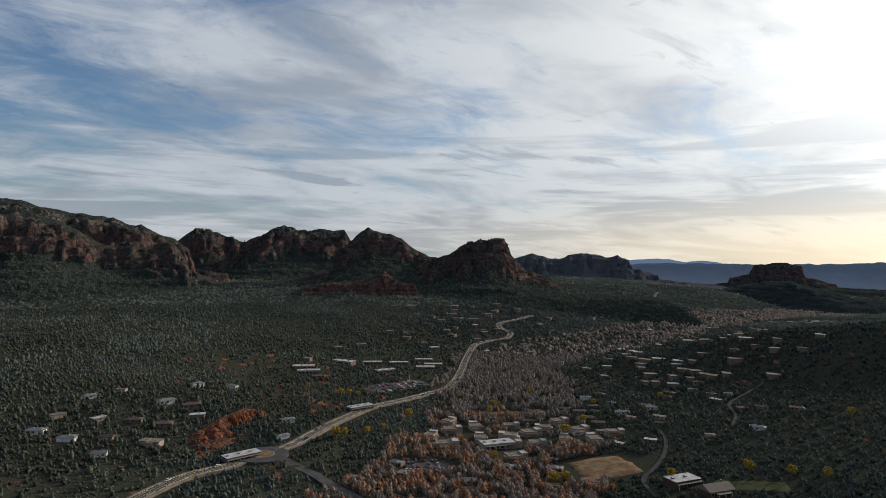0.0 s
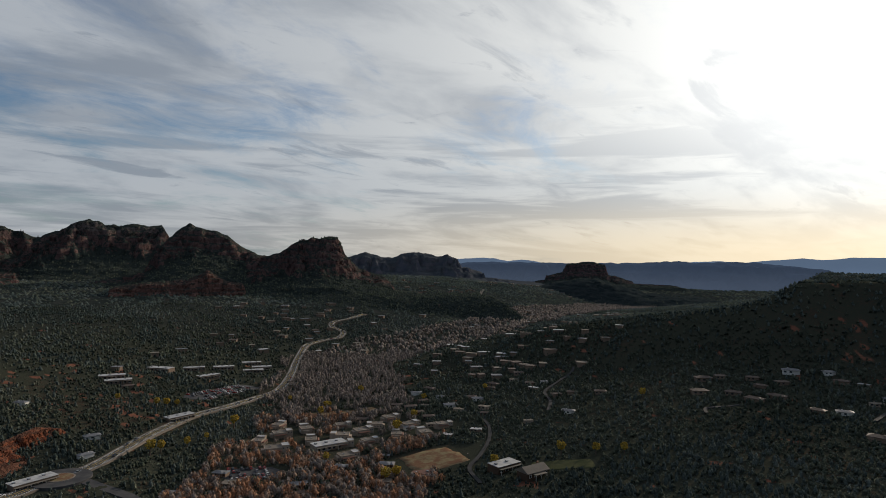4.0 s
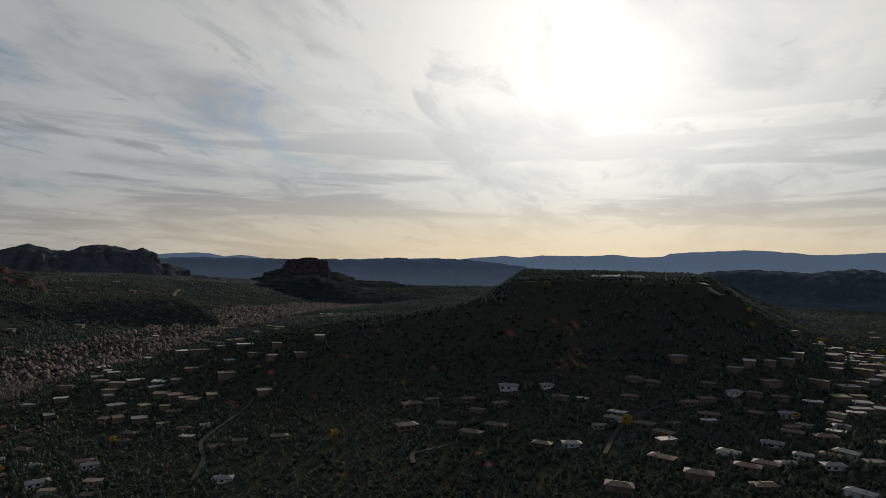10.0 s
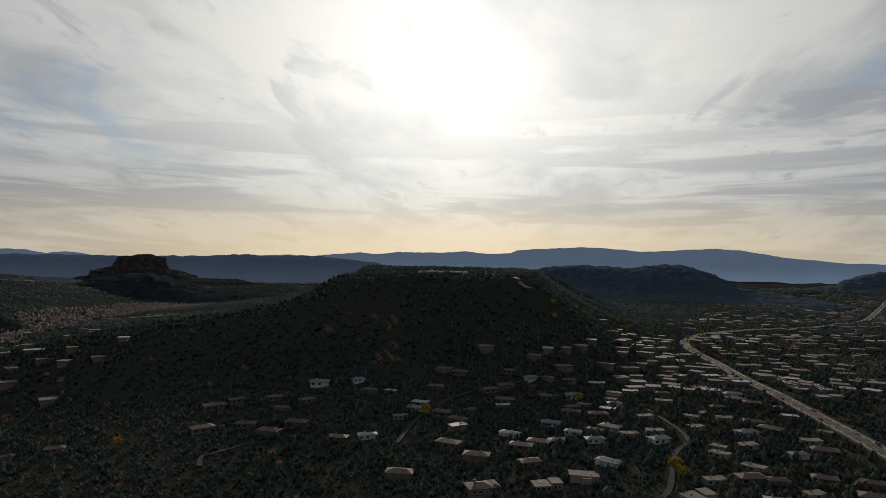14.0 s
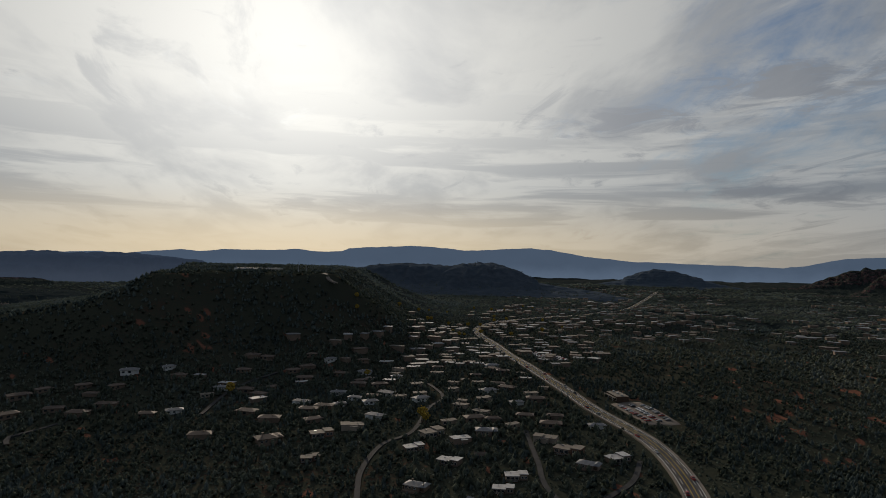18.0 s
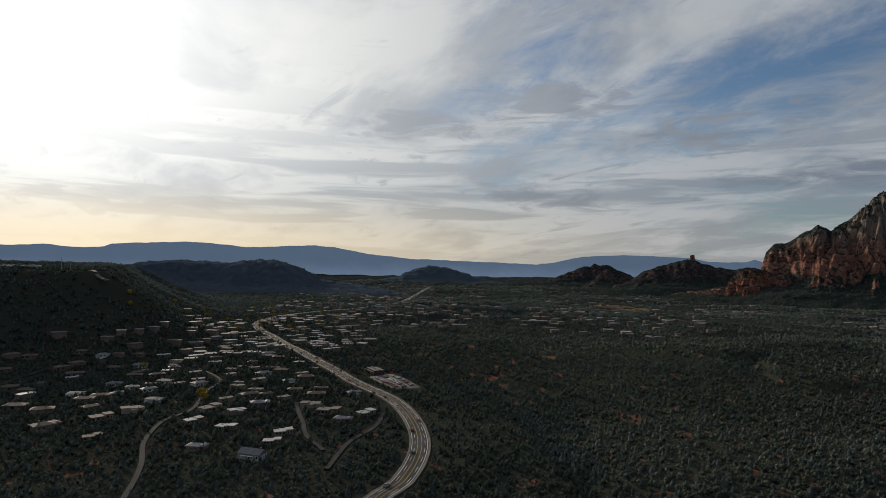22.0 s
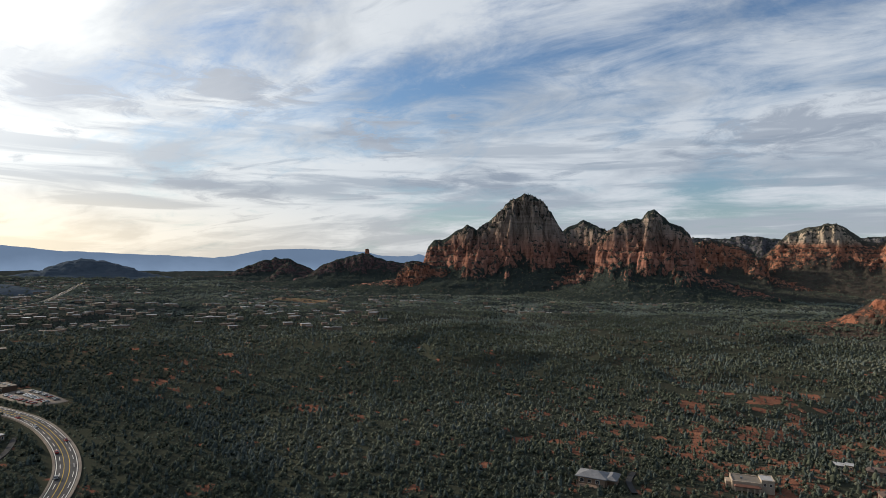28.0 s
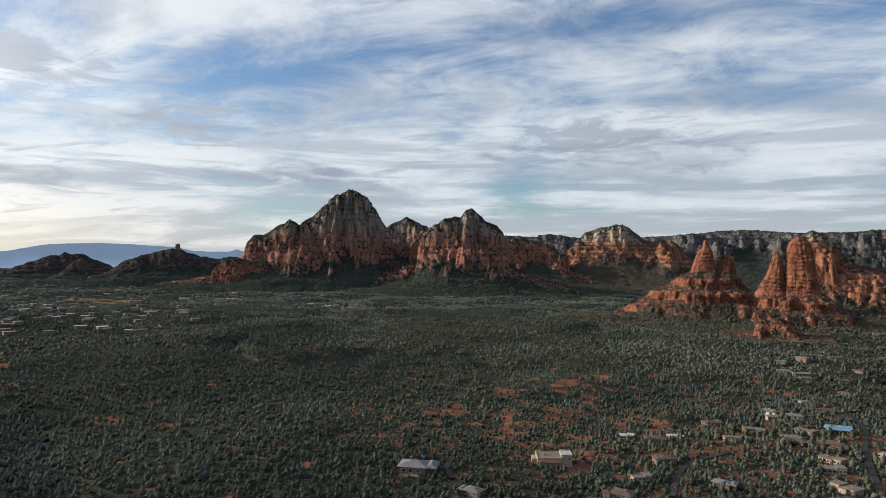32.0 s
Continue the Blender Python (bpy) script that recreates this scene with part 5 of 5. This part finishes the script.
# ---- cars ----
def car(paint_mat, label):
    root = tagged(new("car"), label, "car", "cars on roads and lots")
    bm = blocks((-2.2, -0.9, 0.32, 2.2, 0.9, 0.95))
    bmesh.ops.bevel(bm, geom=bm.edges[:], offset=0.12, segments=2, affect="EDGES")
    part("body", bm, paint_mat, root)
    bm = bmesh.new()
    made = bmesh.ops.create_cube(bm, size=1.0, matrix=Matrix.LocRotScale((-0.25, 0, 1.2), None, (2.5, 1.6, 0.55)))
    for v in made["verts"]:
        if v.co.z > 1.2:
            v.co.x = -0.25 + (v.co.x + 0.25) * 0.68
            v.co.y *= 0.86
    part("window", bm, GLASS, root)
    part("roof", blocks((-1.05, -0.66, 1.475, 0.55, 0.66, 1.52)), paint_mat, root)
    for x in (-1.35, 1.35):
        for y in (-0.86, 0.86):
            bm = bmesh.new()
            bmesh.ops.create_cone(bm, cap_ends=True, segments=12, radius1=0.33, radius2=0.33, depth=0.22, matrix=Matrix.Translation((x, y, 0.33)) @ Matrix.Rotation(math.pi / 2, 4, "X"))
            part("wheel", bm, RUBBER, root)
    return root


RUBBER = plain("tyre_rubber", (0.02, 0.02, 0.02))
CARS = [car(plain("white_car_paint", (0.62, 0.62, 0.62), 0.25, 0.04, spec=0.6), "white car on asphalt"), car(plain("dark_car_paint", (0.03, 0.032, 0.035), 0.25, 0.1, spec=0.6), "black car on asphalt"),
        car(plain("silver_car_paint", (0.32, 0.33, 0.34), 0.25, 0.05, 0.8, 0.5, 0.6), "silver car on asphalt"), car(plain("red_car_paint", (0.28, 0.03, 0.025), 0.25, 0.1, spec=0.6), "red car on asphalt")]
rng_car = random.Random(9)
first_cars = set()


def park(x, y, z, turn):
    model = rng_car.choice(CARS)
    m = Matrix.Translation((x, y, z)) @ Matrix.Rotation(turn, 4, "Z")
    if model.name in first_cars:
        copy_thing(model, m)
    else:
        first_cars.add(model.name)
        model.matrix_basis = m


def traffic(line, half, offsets, count, first, last):
    q, across = curve_points(line)
    h = road_height(q, across, half)
    for i in range(count):
        k = int(first + (last - first) * (i + rng_car.random() * 0.8) / count)
        k = min(k, len(q) - 2)
        o = rng_car.choice(offsets)
        d = q[k + 1] - q[k]
        park(q[k, 0] + across[k, 0] * o, q[k, 1] + across[k, 1] * o, h[k] + 0.02, math.atan2(d[1], d[0]) + (math.pi if o > 0 else 0))


traffic(WEST_ROAD, 5.1, (-3.6, 3.6), 34, 1, 190)
traffic(VALLEY_ROAD, 4.4, (-2.6, 2.6), 30, 1, 150)
for cx, cy, turn, rows, n in ((-48, 690, 0.95, (-11, -4, 4, 11), 26), (-12, 446, 0.2, (-9, -3, 4, 9), 9), (537, 51, 0.5, (-8, 0, 8), 15), (775, 168, 0.5, (-12, -5, 3, 11), 24)):
    for r in rows:
        for i in range(n):
            if rng_car.random() < 0.68:
                u = (i - n / 2) * 3.1
                if abs(u) > (50 if n > 20 else 17 if n < 10 else 26):
                    continue
                x, y = cx + u * math.cos(turn) - r * math.sin(turn), cy + u * math.sin(turn) + r * math.cos(turn)
                park(x, y, float(ground(x, y)) + 0.27, turn + math.pi / 2 + rng_car.uniform(-0.05, 0.05))
pillar(2530, -985, 178, 206, 9, "lone red stone chimney on its butte")


# ---- single trees ----
BARK = plain("grey_bark", (0.11, 0.085, 0.065))


def cottonwood(mat, label, seed):
    """A spreading tree: tapered trunk, limbs, and a crown of many leaf clumps with gaps."""
    r = np.random.default_rng(seed)
    root = tagged(new("cottonwood_tree"), label, "tree", "cottonwoods")
    bm = bmesh.new()
    bmesh.ops.create_cone(bm, cap_ends=True, segments=8, radius1=0.45, radius2=0.25, depth=4.0, matrix=Matrix.Translation((0, 0, 1.4)))
    for i in range(5):
        a = i * 1.257 + r.uniform(0, 0.6)
        bmesh.ops.create_cone(bm, cap_ends=True, segments=6, radius1=0.2, radius2=0.07, depth=3.6, matrix=Matrix.Translation((0.95 * math.cos(a), 0.95 * math.sin(a), 4.4)) @ Matrix.Rotation(a, 4, "Z") @ Matrix.Rotation(0.6, 4, "Y"))
    part("trunk", bm, BARK, root)
    vs, fs, ts, base = [], [], [], 0
    for i in range(84):
        d = r.normal(size=3)
        d /= np.linalg.norm(d)
        c = d * (2.6, 2.6, 2.2) * r.uniform(0.5, 1.05) + (0, 0, 5.6)
        v, f = ball(1)
        v = v * r.uniform(0.6, 1.25, len(v))[:, None] * r.uniform(0.32, 0.78) + c
        vs.append(v)
        fs.append(f + base)
        ts.append(np.full(len(v), r.uniform()))
        base += len(v)
    crown = new("crown", mesh_from("crown", np.concatenate(vs), np.concatenate(fs), mat, False, np.concatenate(ts)))
    crown.parent = root
    return root


YELLOWS = [cottonwood(MAT_YELLOW, "yellow autumn cottonwood with a rounded crown", s) for s in (1, 2, 3)]
for i, (x, y) in enumerate([(-83, 612), (-100, 608), (-91, 606), (58, 635), (47, 598), (54, 628), (41, 462), (76, 409), (84, 412), (155, 623), (220, 616), (198, 393), (216, 377), (232, 367), (-82, 477), (-48, 518),
                            (-76, 484), (106, 521), (-134, 614), (99, 695), (448, 182), (574, 292), (465, 354), (319, 477), (711, 380), (693, 370), (454, 187), (150, 400), (-60, 500), (-30, 560), (20, 660), (130, 560)]):
    put(YELLOWS[i % 3], x, y, i * 1.3, 0.9 + 0.35 * ((i * 7) % 5) / 4, 3.0)
for i in range(26):
    a, r = rng_home.uniform(0, 2 * math.pi), math.sqrt(rng_home.random())
    put(YELLOWS[i % 3], 1150 + 380 * r * math.cos(a), 330 + 150 * r * math.sin(a), i * 1.1, 1.0, 3.0)


# ---- masts and poles ----
def mast(label, height):
    root = tagged(new("mast"), label, "mast", "masts on the table hill")
    bm = bmesh.new()
    bmesh.ops.create_cone(bm, cap_ends=True, segments=8, radius1=0.5, radius2=0.2, depth=height, matrix=Matrix.Translation((0, 0, height / 2 - 1)))
    part("pole", bm, METAL, root)
    for z in (0.6, 0.8):
        part("crossarm", blocks((-1.6, -0.15, height * z, 1.6, 0.15, height * z + 0.3)), METAL, root)
    part("cabinet", blocks((1.0, -1.0, -1.0, 3.0, 1.0, 2.2)), WHITE_WALL, root)
    return root


tower = mast("grey radio mast beside a cabinet on the hill", 15)
put(tower, 745, 485, 0.3, 1.0, 3)
put(tower, 752, 478, 1.1, 0.7, 3)


def power_pole():
    root = tagged(new("power_pole"), "brown timber power pole with a crossarm", "power pole", "power poles")
    bm = bmesh.new()
    bmesh.ops.create_cone(bm, cap_ends=True, segments=8, radius1=0.2, radius2=0.13, depth=12, matrix=Matrix.Translation((0, 0, 5)))
    part("pole", bm, BARK, root)
    part("crossarm", blocks((-1.3, -0.08, 9.8, 1.3, 0.08, 10.0)), BARK, root)
    for x in (-1.1, 0, 1.1):
        part("insulator", blocks((x - 0.07, -0.07, 10.0, x + 0.07, 0.07, 10.3)), TRIM, root)
    return root


pole = power_pole()
for i, (x, y) in enumerate([(-150, 390), (-176, 372), (134, 408), (158, 440), (180, 470), (190, 510), (250, 560), (262, 600), (285, 640), (330, 100), (345, 140), (372, 190), (470, 330), (240, -240), (210, -268), (150, -400), (120, -440)]):
    put(pole, x, y, i * 0.4, 1.0, 1.0)


# ---- kerbside boulders ----
def boulder(seed):
    v, f = ball(2)
    r = np.random.default_rng(seed)
    v = v * r.uniform(0.75, 1.2, len(v))[:, None] * (1.0, 0.75, 0.5)
    return tagged(new("boulder", mesh_from("boulder", v, f, MAT_RED, False)), "rough red sandstone boulder among brush", "boulder", "loose boulders")


rocks = [boulder(s) for s in (1, 2, 3)]
for i in range(44):
    a, r = radians(rng_home.uniform(132, 168)), rng_home.uniform(300, 560)
    put(rocks[i % 3], r * math.sin(a), r * math.cos(a), rng_home.uniform(0, 6), rng_home.uniform(0.5, 1.5), 1.2)


# ---- woods ----
def spire(rng, sides, rings):
    """A ragged upright crown: rings of points that narrow to a tip."""
    vs = []
    for z, r in rings:
        a = np.linspace(0, 2 * np.pi, sides, endpoint=False) + rng.uniform(0, 6)
        k = r * rng.uniform(0.6, 1.3, sides)
        vs.append(np.column_stack([k * np.cos(a), k * np.sin(a), z + rng.uniform(-0.06, 0.06, sides)]))
    vs.append(np.array([[rng.uniform(-0.1, 0.1), rng.uniform(-0.1, 0.1), 1.0]]))
    f = []
    for i in range(len(rings) - 1):
        for j in range(sides):
            k = (j + 1) % sides
            f += [(i * sides + j, i * sides + k, (i + 1) * sides + k), (i * sides + j, (i + 1) * sides + k, (i + 1) * sides + j)]
    n = (len(rings) - 1) * sides
    f += [(n + j, n + (j + 1) % sides, len(rings) * sides) for j in range(sides)]
    return np.concatenate(vs), np.array(f)


def tufts(rng, core, count, size, shape):
    """A core with loose sprays of foliage about it, so that the outline is ragged and has gaps."""
    v, f = core
    d = rng.normal(size=(count, 3))
    d /= np.linalg.norm(d, axis=1)[:, None]
    up = 0.5 + 0.46 * d[:, 2]
    reach = (0.52 * (1.15 - up) if shape == "cone" else 0.5 * np.sqrt(np.clip(1.05 - (2 * up - 0.9) ** 2, 0.1, 1))) * rng.uniform(0.7, 1.1, count)
    flat = d[:, :2] / np.maximum(np.linalg.norm(d[:, :2], axis=1), 0.2)[:, None]
    mid = np.column_stack([flat * reach[:, None], up])
    leaf = mid[:, None, :] + rng.normal(0, size, (count, 3, 3))
    leaf[:, :, 2] = np.maximum(leaf[:, :, 2], 0.0)
    return np.concatenate([v, leaf.reshape(-1, 3)]), np.concatenate([f, len(v) + np.arange(count * 3).reshape(-1, 3)])


def crowns(rng, kind, level, count):
    """Some variants of a ragged crown, unit wide and high, foot at z = 0."""
    out = []
    for i in range(count):
        wide = rng.uniform(0.0, 0.2)
        if kind == "cone":
            rings = ((0.04, 0.40), (0.5, 0.30))
        elif kind == "wide":
            rings = ((0.20, 0.16), (0.62, 0.28))
        else:
            rings = ((0.05, 0.30 + wide * 0.4), (0.5, 0.34 + wide * 0.4))
        if level == 2:
            out.append(tufts(rng, spire(rng, 6, rings), 60 if kind == "wide" else 28, 0.07 if kind == "wide" else 0.1, kind))
        elif level == 1:
            out.append(tufts(rng, spire(rng, 4, rings), 18 if kind == "wide" else 5, 0.10 if kind == "wide" else 0.15, kind))
        elif level == 0:
            out.append(spire(rng, 3, ((0.04, 0.46), (0.55, 0.40))))
        else:
            out.append(spire(rng, 5, ((0.22, 0.52),)))
    return out


def plant(name, label, category, spots, width, height, shapes, mat, rng, tone, z=None):
    """One mesh of many crowns that stand on the ground at the spots."""
    n = len(spots)
    if n == 0:
        return
    if z is None:
        z = ground(spots[:, 0], spots[:, 1])
    pick = rng.integers(0, len(shapes), n)
    turn = rng.uniform(0, 2 * np.pi, n)
    vs, fs, ts, base = [], [], [], 0
    for k, (v, f) in enumerate(shapes):
        at = np.nonzero(pick == k)[0]
        if not len(at):
            continue
        c, s = np.cos(turn[at])[:, None], np.sin(turn[at])[:, None]
        w, h = width[at][:, None], height[at][:, None]
        x = (v[:, 0] * c - v[:, 1] * s) * w + spots[at, 0][:, None]
        y = (v[:, 0] * s + v[:, 1] * c) * w + spots[at, 1][:, None]
        zz = v[:, 2] * h + z[at][:, None] - 0.15
        vs.append(np.stack([x, y, zz], -1).reshape(-1, 3))
        fs.append((f[None] + (np.arange(len(at)) * len(v))[:, None, None] + base).reshape(-1, 3))
        ts.append(np.repeat(tone[at], len(v)))
        base += len(at) * len(v)
    me = mesh_from(name, np.concatenate(vs), np.concatenate(fs), mat, True, np.concatenate(ts))
    tagged(new(name, me), label, category, kind="stuff")


def scatter(rng, count, r0, r1, a0=-41, a1=176):
    a = np.radians(rng.uniform(a0, a1, count))
    r = np.sqrt(rng.uniform(r0 * r0, r1 * r1, count))
    return np.stack([r * np.sin(a), r * np.cos(a)], 1)


def open_ground(p, margin=1.5):
    keep = road_gap(p[:, 0], p[:, 1]) > margin
    for x, y, r in CLEAR:
        keep &= (p[:, 0] - x) ** 2 + (p[:, 1] - y) ** 2 > r * r
    return keep


def creek_wood(p):
    d, _ = along(p[:, 0], p[:, 1], CREEK)
    return d + 45 * fbm(p[:, 0] / 90, p[:, 1] / 90, 41)


def woods():
    rng = np.random.default_rng(7)
    for r0, r1, density, level, n in ((175, 345, 1 / 9, 2, 14), (345, 720, 1 / 12, 1, 24), (720, 1300, 1 / 21, 0, 16), (1300, 2300, 1 / 75, -1, 16), (2300, 3300, 1 / 300, -1, 12)):
        area = 0.5 * radians(217) * (r1 * r1 - r0 * r0)
        p = scatter(rng, int(area * density), r0, r1)
        patch = fbm(p[:, 0] / 75, p[:, 1] / 75, 51) + 0.5 * fbm(p[:, 0] / 20, p[:, 1] / 20, 53)
        thin = rng.uniform(-0.5, 0.5, len(p))
        soil = rng.uniform(0, 1, len(p)) > 0.5 * barren(p[:, 0], p[:, 1])
        gully = (draws(p[:, 0], p[:, 1]) < 0.07) & (rng.uniform(size=len(p)) < 0.75)
        p = p[((patch > thin - 0.32) | gully) & soil & open_ground(p)]
        creek = creek_wood(p)
        p = p[(creek > 70) | (rng.uniform(size=len(p)) < 0.34)]
        damp = draws(p[:, 0], p[:, 1]) + 0.10 * fbm(p[:, 0] / 40, p[:, 1] / 40, 57)
        tall = rng.uniform(size=len(p)) < 0.18 + 0.55 * smooth(0.16, 0.02, damp)
        big = 1.0 if level == 2 else 1.12 if level == 1 else 1.35 if r1 < 1500 else 2.4 if r1 < 3000 else 4.4
        for sel, kind, mat, label, w0, w1, h0, h1 in ((~tall, "round", MAT_JUNIPER, "dark green juniper and pinyon woodland", 1.2, 3.7, 1.1, 3.5),
                                                     (tall, "cone", MAT_CYPRESS, "blue-green cypress woodland in the draws", 1.9, 3.4, 2.4, 4.9)):
            q = p[sel]
            m = len(q)
            size = rng.uniform(0, 1, m) ** 1.2
            plant("woodland", label, "woodland", q, (w0 + (w1 - w0) * size) * big, (h0 + (h1 - h0) * size) * (1 + 0.2 * (big - 1)),
                  crowns(rng, kind, level, n), mat, rng, np.clip(0.6 * rng.uniform(0, 1, m) + 0.22 + 1.0 * fbm(q[:, 0] / 120, q[:, 1] / 120, 71), 0, 1))


def garden_trees():
    """Trees that crowd round the houses of the town."""
    rng = np.random.default_rng(17)
    home = np.array(PLACED)
    p = (home[:, None, :] + rng.normal(0, 14, (len(home), 16, 2))).reshape(-1, 2)
    p = p[open_ground(p, 0.8) & (np.hypot(p[:, 0], p[:, 1]) < 1100)]
    m = len(p)
    s = rng.uniform(0.55, 1.0, m)
    plant("garden_trees", "dark evergreen trees crowding round the houses", "trees", p, 4.8 * s, 6.2 * s, crowns(rng, "round", 1, 16), MAT_JUNIPER, rng, rng.uniform(0, 0.9, m))


def creek_trees():
    rng = np.random.default_rng(11)
    for r0, r1, density, level in ((280, 620, 1 / 20, 2), (620, 970, 1 / 26, 1), (970, 2200, 1 / 80, 0)):
        area = 0.5 * radians(70) * (r1 * r1 - r0 * r0)
        p = scatter(rng, int(area * density), r0, r1, -25, 45)
        p = p[(creek_wood(p) < 78) & open_ground(p)]
        m = len(p)
        near = np.hypot(p[:, 0] + 10, p[:, 1] - 440) + 80 * fbm(p[:, 0] / 60, p[:, 1] / 60, 61)
        rust = (near < 165) & (rng.uniform(size=m) < 0.55)
        for sel, mat, label in ((rust, MAT_RUST, "rust-brown autumn cottonwoods along the creek"), (~rust, MAT_BARE, "bare grey-brown cottonwoods along the creek")):
            q = p[sel]
            k = len(q)
            s = rng.uniform(0.6, 1.0, k)
            plant("creek_trees", label, "trees", q, 6.2 * s * (1 if level else 1.3), 8.0 * s, crowns(rng, "wide", level, 10), mat, rng, rng.uniform(0, 1, k))


def slope_brush():
    rng = np.random.default_rng(13)
    p = np.concatenate(BRUSH)
    n = len(p)
    s = rng.uniform(0.6, 1.5, n)
    plant("slope_brush", "dark brush and small trees on the debris slopes", "brush", p[:, :2], 4.2 * s, 3.6 * s, crowns(rng, "round", -1, 10), MAT_JUNIPER, rng, rng.uniform(0, 0.7, n), p[:, 2])


def scrub():
    """Low shrubs between the trees."""
    rng = np.random.default_rng(19)
    p = scatter(rng, 48000, 175, 540)
    p = p[open_ground(p, 0.5) & (rng.uniform(0, 1, len(p)) > 0.6 * barren(p[:, 0], p[:, 1]))]
    m = len(p)
    s = rng.uniform(0.5, 1.0, m)
    plant("scrub", "low grey-green shrubs between the trees", "shrubs", p, 2.0 * s, 1.3 * s, crowns(rng, "round", -1, 20), MAT_JUNIPER, rng, rng.uniform(0, 1, m))


woods()
scrub()
garden_trees()
creek_trees()
slope_brush()
